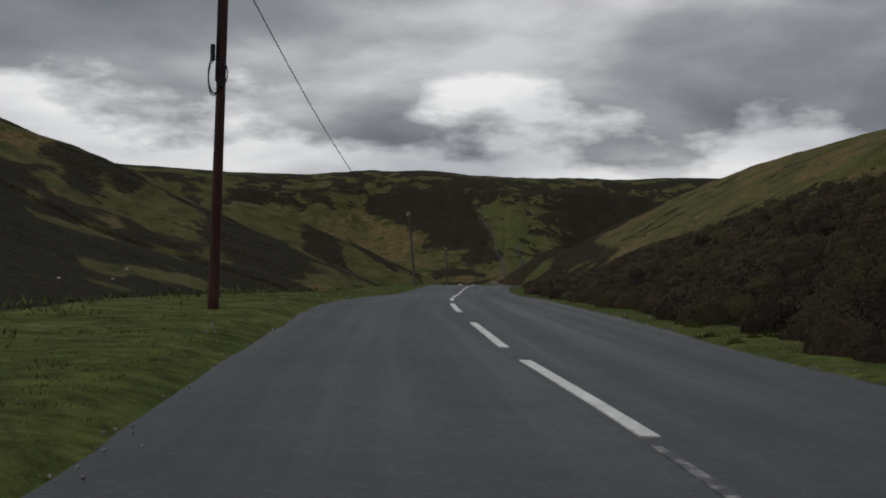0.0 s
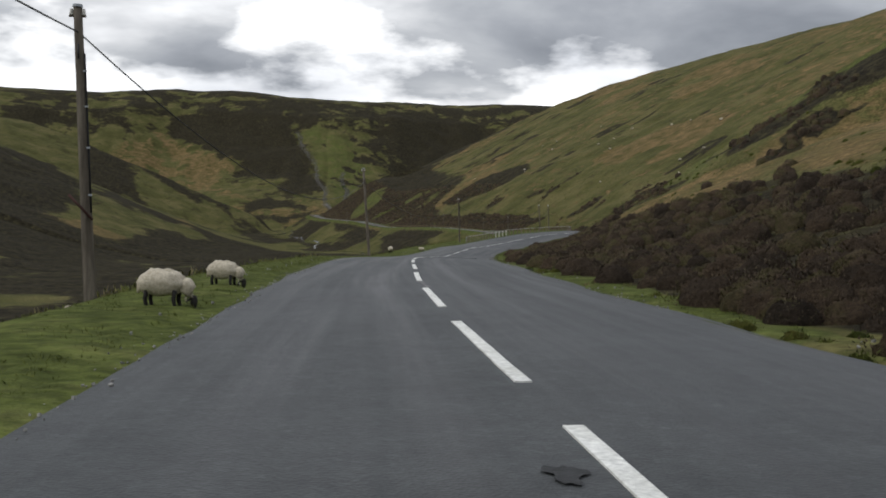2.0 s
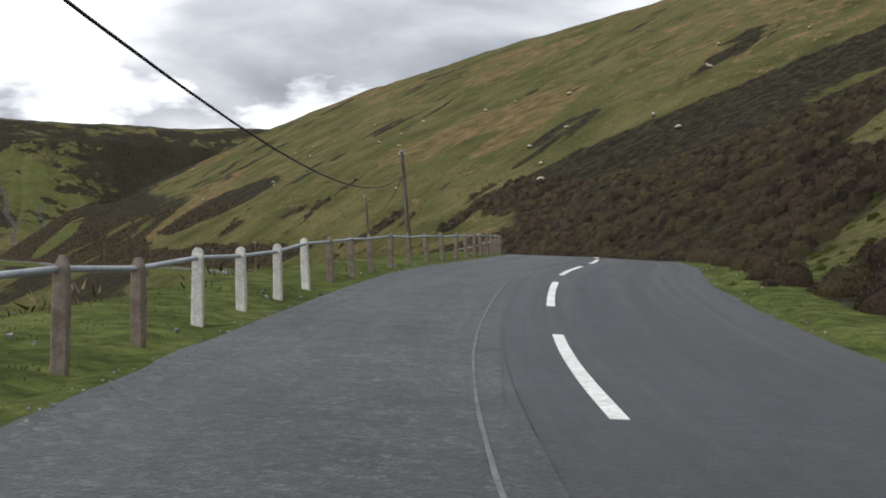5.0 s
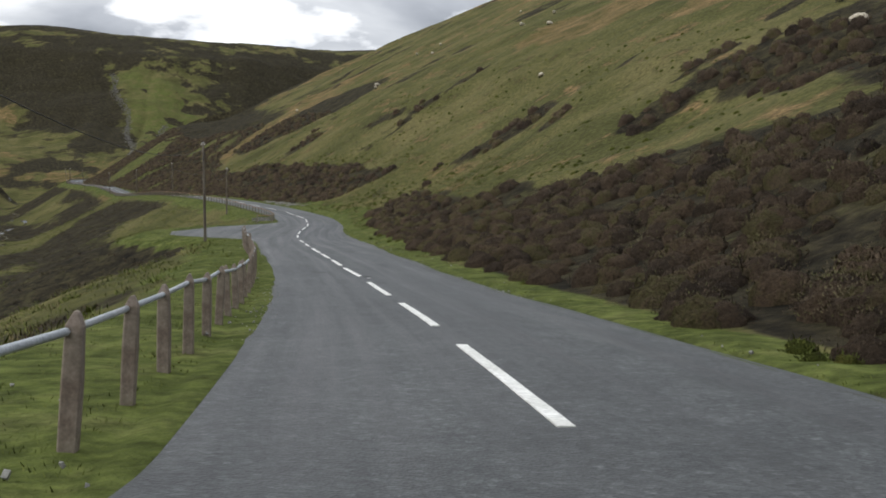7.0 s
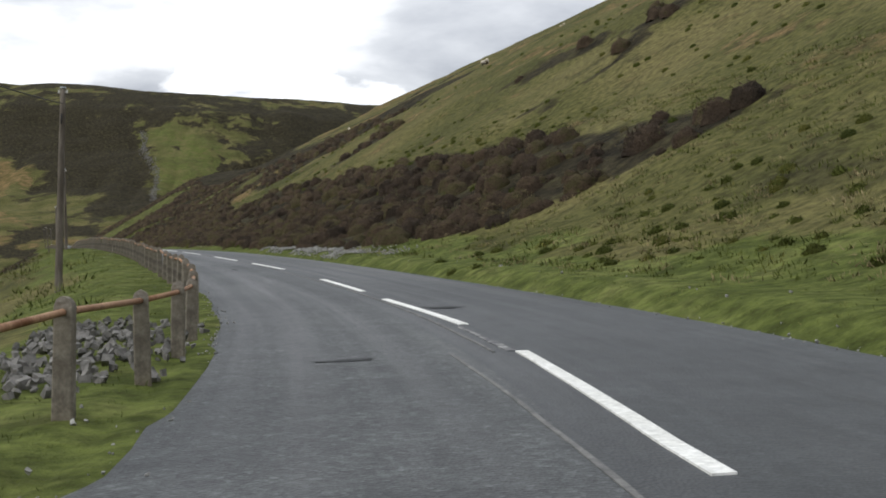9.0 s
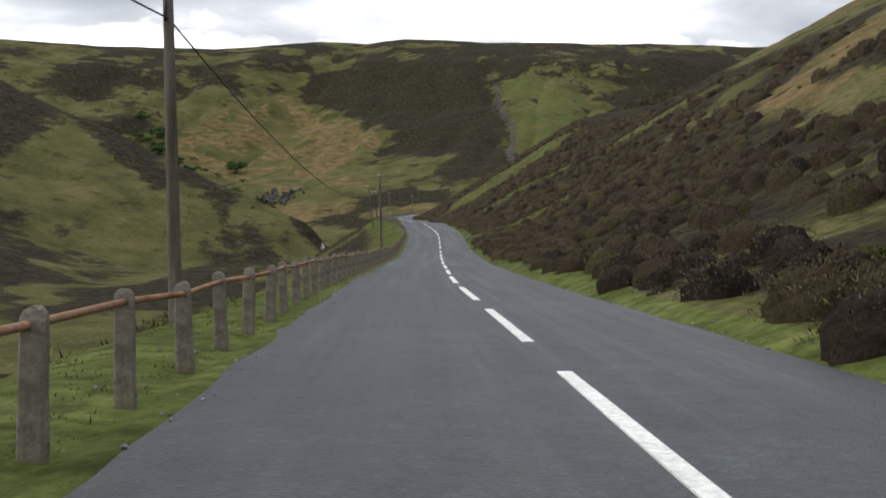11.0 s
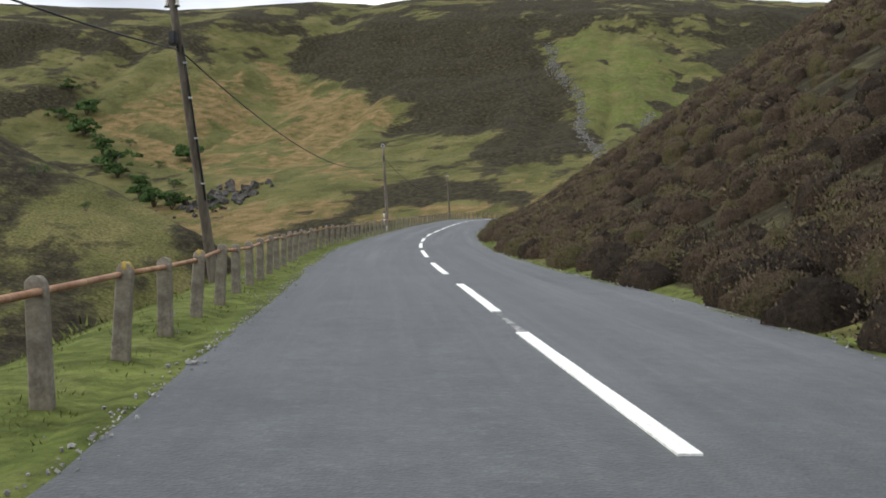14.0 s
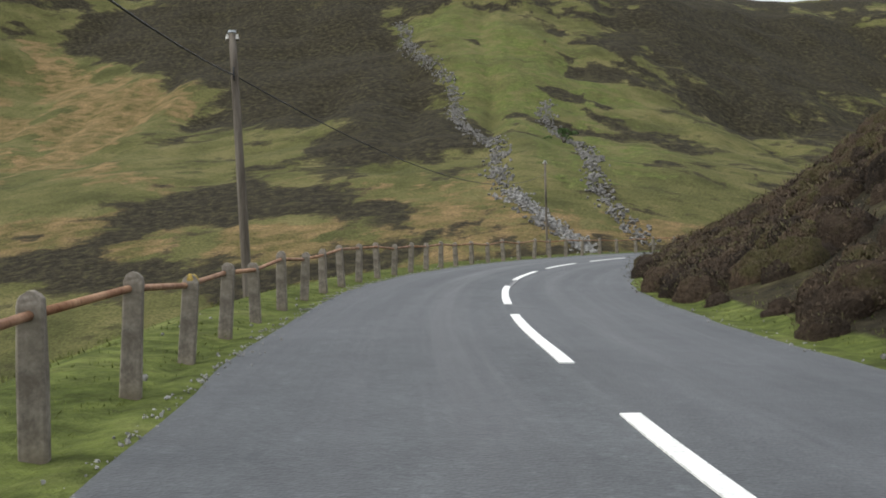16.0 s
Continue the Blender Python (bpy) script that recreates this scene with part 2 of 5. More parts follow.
SEAM = two_tone("pale sealing grout", (0.1, 0.1, 0.1), (0.19, 0.188, 0.18), 5, 0.8, grain=30)
CONCRETE = two_tone("weathered concrete", (0.135, 0.117, 0.092), (0.285, 0.256, 0.212), 6, 0.9, grain=45, bump_size=0.006, lo=0.4, hi=0.62, c=(0.12, 0.098, 0.06))
PINK_CONCRETE = two_tone("brown-grey concrete", (0.16, 0.125, 0.1), (0.3, 0.25, 0.21), 6, 0.9, grain=45, bump_size=0.006, lo=0.4, hi=0.62, c=(0.14, 0.12, 0.085))
LICHEN = two_tone("yellow lichen", (0.3, 0.2, 0.03), (0.42, 0.33, 0.12), 20, 0.95, grain=60, bump_size=0.006)
PLATE = two_tone("yellow enamel plate", (0.62, 0.42, 0.02), (0.72, 0.5, 0.03), 8, 0.5)
WHITE_POST = two_tone("limewashed concrete", (0.5, 0.49, 0.45), (0.68, 0.66, 0.61), 5, 0.85, grain=45, bump_size=0.005)
RUST = two_tone("rusty steel tube", (0.19, 0.085, 0.04), (0.4, 0.24, 0.14), 4, 0.7, grain=50, bump_size=0.003)
GALV = two_tone("galvanised steel tube", (0.3, 0.33, 0.36), (0.45, 0.48, 0.5), 4, 0.45, grain=50, bump_size=0.002)
POLE = two_tone("weathered pole timber", (0.075, 0.062, 0.048), (0.17, 0.148, 0.12), 6, 0.9, grain=30, bump_size=0.008, stretch=(1, 1, 0.12))
RED_POLE = two_tone("creosoted pole timber", (0.035, 0.016, 0.013), (0.085, 0.036, 0.028), 5, 0.8, grain=30, bump_size=0.006, stretch=(1, 1, 0.12))
CABLE = two_tone("black cable", (0.014, 0.014, 0.015), (0.03, 0.03, 0.032), 5, 0.6)
DARK_STONE = two_tone("dark wet stone", (0.025, 0.023, 0.02), (0.095, 0.088, 0.078), 2, 0.9, grain=25, bump_size=0.02)
GRAVEL = two_tone("pale broken stone", (0.13, 0.128, 0.12), (0.34, 0.335, 0.315), 6, 0.9, grain=40, bump_size=0.01)
STONE = two_tone("grey stone", (0.07, 0.067, 0.06), (0.22, 0.21, 0.195), 3, 0.9, grain=25, bump_size=0.02)

# ---- the road's line: centre points from the south, x, y, z ----
ROAD_A = [(3.4, -56, -3.2), (3.2, -36, -2.4), (2.4, -17, -1.6), (1.0, 0.1, -0.75), (-0.3, 9.2, -0.34), (-1.5, 18.2, 0.03), (-2.2, 27.4, 0.25),
          (-2.7, 36.6, 0.46), (-3.1, 45.6, 0.81), (-3.3, 54.5, 1.14), (-3.3, 63.2, 1.27), (-3.3, 71.9, 1.34), (-3.2, 80.7, 1.41), (-3.1, 89.4, 1.47),
          (-2.7, 98.1, 1.51), (-2.1, 106.5, 1.51), (-1.0, 114.6, 1.42), (0.3, 122.2, 1.36), (1.7, 129.3, 1.50), (3.1, 136.1, 1.66), (4.4, 142.6, 1.70),
          (5.8, 149.1, 1.75), (7.3, 155.9, 1.87)]
ROAD_B = [(9.3, 162.8, 2.06), (11.68, 169.7, 2.33), (15.05, 176.8, 2.78), (19.0, 183.3, 3.08), (22.5, 190.4, 3.30), (24.9, 198.3, 3.38), (26.3, 206.6, 3.32),
          (27.4, 214.8, 3.14), (28.6, 223.2, 2.90), (29.3, 231.7, 2.69), (29.7, 240.3, 2.50), (29.8, 249.0, 2.50), (29.7, 257.7, 2.54), (29.8, 266.5, 2.50),
          (30.0, 275.3, 2.51), (30.6, 284.2, 2.68), (31.5, 293.2, 2.96), (31.5, 302.4, 3.36), (30.4, 311.5, 3.81), (28.6, 320.6, 4.30), (26.4, 329.5, 4.77),
          (24.1, 338.4, 5.17)]
ROAD_C = [(21.9, 347.4, 5.50), (19.6, 356.4, 5.74), (17.5, 365.4, 5.90), (15.4, 374.5, 5.99), (13.3, 383.6, 6.06), (11.4, 392.8, 6.11), (9.5, 402.0, 6.20),
          (7.7, 411.3, 6.37), (5.8, 420.6, 6.66), (3.9, 430.1, 7.16), (1.8, 439.7, 7.76), (-0.7, 449.1, 8.44), (-3.3, 458.4, 9.07), (-6.0, 467.5, 9.30),
          (-8.7, 476.4, 9.77), (-11.1, 485.0, 10.09), (-13.5, 493.6, 10.38), (-15.7, 502.2, 10.72), (-17.5, 510.8, 11.09), (-19.0, 519.5, 11.49), (-20.3, 528.3, 11.91),
          (-21.4, 537.2, 12.33), (-22.4, 546.2, 12.75)]
ROAD_D = [(-23.2, 555.3, 13.1), (-22.95, 563.0, 13.4), (-21.2, 571.5, 13.7), (-17.5, 579.8, 14.0), (-11.4, 586.8, 14.3), (-2.6, 592.5, 14.7), (8, 597, 15.2), (22, 602, 15.9)]


def spline(points, step):
    """Smooth line through points, as rows evenly spaced by step metres."""
    P = np.array(points, float)
    P = np.vstack([2 * P[0] - P[1], P, 2 * P[-1] - P[-2]])
    t = np.linspace(0, 1, 60, endpoint=False)[:, None]
    rows = []
    for i in range(1, len(P) - 2):
        a, b, c, d = P[i - 1:i + 3]
        rows.append(0.5 * (2 * b + (c - a) * t + (2 * a - 5 * b + 4 * c - d) * t**2 + (3 * b - a - 3 * c + d) * t**3))
    Q = np.vstack(rows + [P[-2:-1]])
    s = np.concatenate([[0], np.cumsum(np.linalg.norm(np.diff(Q, axis=0), axis=1))])
    u = np.arange(0, s[-1], step)
    return np.stack([np.interp(u, s, Q[:, k]) for k in range(Q.shape[1])], 1)


STEP = 0.5
AXIS = spline(ROAD_A + ROAD_B + ROAD_C + ROAD_D, STEP)
tan_ = np.gradient(AXIS[:, :2], axis=0)
tan_ /= np.linalg.norm(tan_, axis=1)[:, None]
RIGHT = np.stack([tan_[:, 1], -tan_[:, 0]], 1)
AY = AXIS[:, 1]
COARSE = AXIS[::4]

# half widths along the road, by y: left edge and right edge from the centre line
LEFT_Y = [-60, 9, 25, 42, 60, 78, 95, 113, 121, 128, 142, 150, 165, 185, 205, 225, 245, 255, 264, 269, 273, 276, 279, 284, 292, 295, 296.7, 301, 315, 330, 407, 425, 446, 464, 481, 499, 515, 533, 551, 600]
LEFT_W = [2.25, 2.22, 2.29, 2.08, 2.11, 2.18, 2.28, 2.52, 2.25, 2.04, 2.12, 2.2, 2.32, 2.4, 2.2, 1.7, 1.64, 1.7, 1.82, 1.95, 2.5, 4.8, 6.8, 7.5, 6.0, 3.4, 2.05, 1.95, 2.05, 1.96, 1.88, 2.02, 2.09, 2.02, 1.93, 2.05, 1.92, 2.0, 1.96, 2.0]
RIGHT_Y = [-60, 9, 27, 34, 42, 52, 62, 70, 80, 97, 114, 122, 128, 134, 142, 150, 170, 185, 225, 247, 256, 265, 272, 279, 284, 296, 305, 320, 350, 375, 410, 427, 446, 465, 484, 499, 517, 535, 545, 553, 600]
RIGHT_W = [2.1, 2.2, 2.35, 2.05, 1.82, 1.95, 2.3, 2.4, 2.25, 2.58, 2.5, 2.2, 2.0, 2.2, 2.6, 2.5, 2.28, 2.1, 1.9, 1.95, 2.2, 2.65, 2.8, 2.6, 2.45, 2.15, 2.1, 2.02, 1.9, 1.65, 1.66, 1.67, 1.92, 1.93, 1.95, 1.66, 1.76, 2.04, 2.0, 1.8, 1.8]
# crossfall, rise per metre to the right
FALL_Y = [-60, 120, 150, 170, 200, 225, 285, 300, 320, 340, 540, 560, 600]
FALL = [0, 0, -0.04, -0.075, -0.07, 0, 0, 0.03, 0.02, 0, 0, -0.04, -0.05]


def lattice(ix, iy, seed):
    h = (ix * 374761393 + iy * 668265263 + seed * 974634541) & 0x7FFFFFFF
    h = ((h ^ (h >> 13)) * 1274126177) & 0x7FFFFFFF
    return ((h ^ (h >> 16)) & 0xFFFF) / 65535.0


def value_noise(x, y, seed=0):
    x, y = np.asarray(x, float), np.asarray(y, float)
    ix, iy = np.floor(x).astype(np.int64), np.floor(y).astype(np.int64)
    fx, fy = x - ix, y - iy
    fx, fy = fx * fx * (3 - 2 * fx), fy * fy * (3 - 2 * fy)
    a, b = lattice(ix, iy, seed), lattice(ix + 1, iy, seed)
    c, d = lattice(ix, iy + 1, seed), lattice(ix + 1, iy + 1, seed)
    return (a * (1 - fx) + b * fx) * (1 - fy) + (c * (1 - fx) + d * fx) * fy


def fbm(x, y, octaves=4, seed=0):
    """Layered noise from 0 to 1."""
    out, amp, total = 0, 1.0, 0.0
    for o in range(octaves):
        out = out + amp * value_noise(x * 2**o + 17.3 * o, y * 2**o - 9.1 * o, seed + o)
        total += amp
        amp *= 0.5
    return out / total


def smooth(a, b, x):
    t = np.clip((x - a) / (b - a), 0, 1)
    return t * t * (3 - 2 * t)


def smax(a, b, k):
    return 0.5 * (a + b + np.sqrt((a - b)**2 + k * k))


def smin(a, b, k):
    return -smax(-a, -b, k)


def nearest(x, y, line):
    """For points: the index of the nearest row of a line, in chunks."""
    idx = np.empty(len(x), int)
    for i in range(0, len(x), 20000):
        j = slice(i, i + 20000)
        d2 = (x[j, None] - line[None, :, 0])**2 + (y[j, None] - line[None, :, 1])**2
        idx[j] = d2.argmin(1)
    return idx


def road_place(x, y):
    """Index along the road and the distance right of its centre."""
    i = np.clip(nearest(x, y, COARSE) * 4, 0, len(AXIS) - 1)
    best = np.full(len(x), 1e18)
    pick = i.copy()
    for k in range(-4, 5):
        j = np.clip(i + k, 0, len(AXIS) - 1)
        d2 = (x - AXIS[j, 0])**2 + (y - AXIS[j, 1])**2
        m = d2 < best
        best[m], pick[m] = d2[m], j[m]
    side = (x - AXIS[pick, 0]) * RIGHT[pick, 0] + (y - AXIS[pick, 1]) * RIGHT[pick, 1]
    along = (x - AXIS[pick, 0]) * tan_[pick, 0] + (y - AXIS[pick, 1]) * tan_[pick, 1]
    return pick, np.where(np.abs(along) > 1.0, np.sign(side) * np.sqrt(best), side)


# foot of the hills across the burn, from the south
TOE = spline([(-16, -90), (-20, 0), (-28, 100), (-44, 200), (-42, 300), (-24, 380), (-36, 450), (-66, 540), (-104, 650), (-150, 770), (-200, 900)], 2.0)
toe_t = np.gradient(TOE, axis=0)
toe_t /= np.linalg.norm(toe_t, axis=1)[:, None]


# the long hill beside the road: its slope, brow and far end; the hills across the burn; the head of the valley
HILL = [0.528, 0.141, -53.876, 91.206, 21.913, 551.596, 87.072]
ACROSS = [0.391, 20.795, 108.573, -0.123]
HEAD_U = [560, 600, 630, 665, 700, 730, 760, 790, 820, 845, 870, 910, 960, 1100, 1400]
HEAD_Z = [-40.0, 6.0, 15.0, 26.0, 36.0, 45.0, 60.0, 75.0, 93.0, 103.131, 111.524, 118.968, 118.5, 119.0, 119.0]
BROW_X = [-260, -200, -150, -105, -60, -20, 20, 70, 120]
BROW_Z = [-6.659, -3.914, 4.034, 5.044, 0.115, -1.269, 0.671, 0.871, 4.946]


# low grassy hummocks beside the road: x, y, height, radius
HUMMOCKS = [(33.2, 265.6, 0.17, 0.7), (33.5, 264.4, 0.2, 0.75), (33.7, 263.2, 0.17, 0.7), (34.2, 273.5, 0.2, 0.6), (34.3, 271.6, 0.18, 0.5), (7.2, 430.6, 0.35, 1.6), (6.6, 428.6, 0.2, 1.2)]


def ground(x, y, bed=False):
    """Height of the land at x, y (arrays); bed: sunk beneath the road and its verges."""
    x, y = np.asarray(x, float).ravel(), np.asarray(y, float).ravel()
    i, d = road_place(x, y)
    ry = AY[i]
    zr = AXIS[i, 2] + np.interp(ry, FALL_Y, FALL) * np.clip(d, -4, 4)
    lw, rw = np.interp(ry, LEFT_Y, LEFT_W), np.interp(ry, RIGHT_Y, RIGHT_W)
    far = np.abs(d)
    rough = (fbm(x / 7, y / 7, 4, 5) - 0.5)
    hills = (fbm(x / 45, y / 45, 4, 11) - 0.5)
    # right of the road: verge, bank, hillside
    t = np.maximum(d - rw, 0)
    verge = np.interp(ry, [0, 100, 130, 165, 200, 250, 290, 310, 340, 430, 440, 600], [1.0, 1.1, 1.6, 1.5, 1.0, 1.0, 1.2, 1.3, 0.7, 0.5, 0.4, 0.4])
    tb = np.maximum(t - verge, 0)
    grade = np.interp(ry, [0, 100, 150, 165, 190, 205, 235, 270, 300, 420, 450, 465, 488, 505, 530, 560, 600, 640], [0.40, 0.40, 0.44, 0.62, 0.72, 0.56, 0.5, 0.42, 0.46, 0.42, 0.43, 0.56, 0.6, 0.62, 0.66, 0.72, 0.72, 0.6])
    cap = np.interp(ry, [0, 100, 150, 165, 190, 205, 220, 260, 400, 450, 470, 498, 515, 540, 620], [8, 6, 9, 20, 20, 11, 9, 7, 12, 12, 9.5, 9.5, 11.2, 14.5, 16])
    bank = grade * (tb**2 / (tb + 0.8))
    bank = smin(bank, cap + 0.12 * tb, 2.0)
    plane = smin(HILL[0] * x + HILL[1] * y + HILL[2], HILL[3] + 0 * x, HILL[4])
    plane = (plane - zr) * np.exp(-np.maximum(y - HILL[5], 0)**2 / (2 * HILL[6]**2)) - 8 * smooth(600, 760, y)
    rise = grade * np.interp(ry, [455, 468, 500, 515], [1.05, 0.84, 0.84, 1.05])
    hill = smin(plane, rise * tb * (1 + tb / 60), 1.5)
    right = smax(bank, hill, 0.6) - 0.3 * smooth(0, 3, tb) + rough * 1.3 * smooth(0.5, 6, tb) + hills * 4 * smooth(8, 60, tb)
    right = right + 0.06 * smooth(0, 0.6, t)
    for hx, hy, hz, hr in HUMMOCKS:
        right = right + hz * np.exp(-((x - hx)**2 + (y - hy)**2) / hr**2) * smooth(0.05, 0.5, t)
    # left of the road: verge, drop to the burn, hills across it
    t = np.maximum(-d - lw, 0)
    wide = np.interp(ry, [0, 25, 50, 120, 170, 230, 262, 270, 285, 296, 300, 420, 600], [3.2, 3.0, 1.4, 1.3, 1.5, 1.4, 1.4, 1.2, 0.8, 0.9, 1.1, 0.8, 0.75])
    td = np.maximum(t - wide, 0)
    deep = np.interp(ry, [0, 60, 120, 200, 260, 300, 350, 420, 500, 600], [1.6, 3.0, 5, 6, 5, 6, 7, 8, 8, 8])
    fall = np.interp(ry, [0, 40, 62, 92, 120, 180, 300, 420, 600], [0.22, 0.4, 0.56, 0.54, 0.44, 0.45, 0.4, 0.6, 0.7])
    left = -smin(fall * (td**2 / (td + 0.8)), deep + 0 * td, 1.0) + 0.015 * smooth(0, 0.3, t) + rough * 0.9 * smooth(0.5, 6, td)
    rel = np.where(d > 0, right, left)
    z = zr + np.where(far < 0.1, 0, rel)
    # hills across the burn
    j = nearest(x, y, TOE)
    e = -((x - TOE[j, 0]) * toe_t[j, 1] - (y - TOE[j, 1]) * toe_t[j, 0])
    over = np.where((e > 0) & (d < 0), e, 0)
    lh = ACROSS[0] * (1 - ACROSS[3] * smooth(330, 430, y)) * over**2 / (over + ACROSS[1]) + hills * 10 * smooth(10, 80, over)
    z = z + np.where(d < 0, smin(lh, ACROSS[2] + 0 * lh, 15) + 0.518, 0)
    # a spur runs down to the burn before the valley's head
    along = -48 - x
    off = y - (561 + 0.3 * along)
    crest = 11.5 + np.where(along > 0, 0.42, 1.1) * along + rough * 2.0
    spur = crest - np.where(off > 0, 0.8, 0.3) * (np.sqrt(off**2 + 9) - 3)
    z = np.where(d < 0, smax(z, smin(spur, 62 + 0 * x, 6), 1.5) - 0.08, z)
    # the head of the valley
    u = np.where(x > -130, y + 0.25 * x, y - 32.5 + 0.62 * (-130 - x))
    u = np.where(x > -20, y - 5 - 0.6 * (x + 20), u)
    u = np.where(x > 90, y - 71 - 0.15 * (x - 90), u)
    head = np.interp(u, HEAD_U, HEAD_Z) + np.interp(x, BROW_X, BROW_Z) * smooth(700, 850, u)
    gully = np.abs(fbm(x / 28, u / 160, 3, 31) - 0.5) * 2
    head = head + (gully - 0.35) * 7 * smooth(630, 720, u) * (1 - smooth(800, 880, u)) + hills * 6 * smooth(620, 700, u) * (1 - 0.85 * smooth(770, 850, u))
    head = head + (fbm(x / 9, y / 9, 4, 37) - 0.5) * 2.2 * smooth(620, 700, u) * (1 - 0.6 * smooth(800, 850, u))
    head = head - 3.0 * np.exp(-((x + 8) / 45)**2) * smooth(780, 860, u)
    z = smax(z, head, 2.0) - 0.02
    e = np.maximum(d - rw, -d - lw)
    z = np.where(e < 0.25, zr - 0.012 * np.minimum(far, 4) + (z - zr) * smooth(0.0, 0.25, e), z)
    if bed:
        z = z - 0.3 * (1 - smooth(1.0, 2.0, e))
    return z


def mesh_object(name, verts, faces, material, smooth_faces=True, parent=None):
    me = bpy.data.meshes.new(name)
    me.from_pydata([tuple(v) for v in verts], [], [tuple(f) for f in faces])
    for m in material if isinstance(material, (list, tuple)) else [material]:
        me.materials.append(m)
    if smooth_faces:
        me.polygons.foreach_set("use_smooth", [True] * len(me.polygons))
    me.update()
    ob = new(name, me)
    ob.parent = parent
    return ob


def grid_mesh(name, V, rows, cols, material):
    """A sheet from an array of rows x cols places."""
    me = bpy.data.meshes.new(name)
    a = (np.arange(rows - 1)[:, None] * cols + np.arange(cols - 1)).ravel()
    F = np.stack([a, a + 1, a + cols + 1, a + cols], 1).astype(np.int32)
    me.vertices.add(len(V))
    me.vertices.foreach_set("co", np.asarray(V, np.float32).ravel())
    me.loops.add(F.size)
    me.loops.foreach_set("vertex_index", F.ravel())
    me.polygons.add(len(F))
    me.polygons.foreach_set("loop_start", np.arange(0, F.size, 4, dtype=np.int32))
    me.polygons.foreach_set("loop_total", np.full(len(F), 4, np.int32))
    me.polygons.foreach_set("use_smooth", np.ones(len(F), bool))
    me.materials.append(material)
    me.update(calc_edges=True)
    return new(name, me)


def lane_places(ob, across, along, share):
    """Marks each point of a road sheet with its place in the lane, for the material."""
    at = ob.data.attributes.new("lane", "FLOAT_VECTOR", "POINT")
    at.data.foreach_set("vector", np.stack([across, along, share], 1).astype(np.float32).ravel())


# ---- the land: one sheet ----
def inside(x, y, poly):
    """Soft test of points against a polygon: 1 within, 0 outside."""
    hit = np.zeros(len(x), bool)
    n = len(poly)
    for k in range(n):
        (x0, y0), (x1, y1) = poly[k], poly[(k + 1) % n]
        cross = ((y0 > y) != (y1 > y)) & (x < (x1 - x0) * (y - y0) / (y1 - y0 + 1e-9) + x0)
        hit ^= cross
    return hit


# beds of vegetation on the slopes, as outlines in plan
HEATHER_BEDS = [
    [(-140, 820), (-135, 846), (-108, 858), (-69, 835), (-50, 815), (-38, 759), (-27, 718), (-22, 702), (-27, 685), (-31, 680), (-47, 720), (-66, 738), (-78, 740), (-88, 772), (-112, 802)],
    [(-71, 677), (-63, 681), (-45, 672), (-36, 660), (-41, 657), (-67, 666)],
    [(16, 840), (22, 808), (25, 778), (21, 732), (43, 777), (62, 806), (86, 836), (103, 879), (88, 886), (78, 894), (47, 879)],
    [(42.5, 306), (44.5, 303), (46, 304.5), (48.5, 303), (51, 303), (51, 298.5), (47.8, 295.5), (45, 298.5), (42.5, 300.5)],
    [(51, 280), (64, 278), (95, 258), (91, 248), (71, 248), (53, 250), (47, 248)],
]
BRACKEN_BEDS = [
    [(-173, 741), (-165, 775), (-140, 817), (-131, 812), (-111, 798), (-88, 772), (-80, 748), (-88, 727), (-68, 662), (-85, 645), (-97, 660), (-120, 715), (-149, 730)],
    [(-62, 662), (-45, 658), (-33, 649), (-30, 636), (-58, 640)],
]
# heather that runs up the long hill in bands
HILL_BANDS = [
    [(41, 348), (45, 343.5), (48, 336.5), (51, 331), (53.5, 324), (51, 328.5), (48, 334.5), (44, 341), (41, 345)],
    [(25, 419), (26, 402), (38, 385), (50, 385), (51, 405), (37, 422)],
    [(36, 201), (42, 213), (46, 235), (47, 250), (71, 248), (90, 244), (76, 215), (60, 200)],
]
LUSH_BEDS = [
    [(-52, 830), (-17, 800), (-3, 790), (10, 754), (3, 742), (3, 690), (-14, 650), (-22, 690), (-32, 750), (-41, 794)],
    [(-5.6, 476.5), (-6.6, 486), (-6.3, 491), (-4.2, 499), (-1.5, 509), (3, 521), (9, 521), (6, 500), (5, 489), (0, 483), (-3.5, 479)],
    [(-16.2, 520.5), (-14.2, 520.5), (-12.8, 525), (-13.5, 528.5), (-15.6, 526)],
    [(2.3, 455.2), (8, 455.7), (14, 458), (20, 459), (20, 464.5), (13, 465.2), (9, 463.7), (5, 461), (2.3, 460)],
    [(5.5, 426.5), (8, 430), (12, 433.5), (12, 437.5), (8.5, 435.5), (6.4, 433), (5.2, 430)],
    [(19, 158), (23, 172), (29, 184), (37, 197), (60, 197), (60, 160), (40, 150)],
]


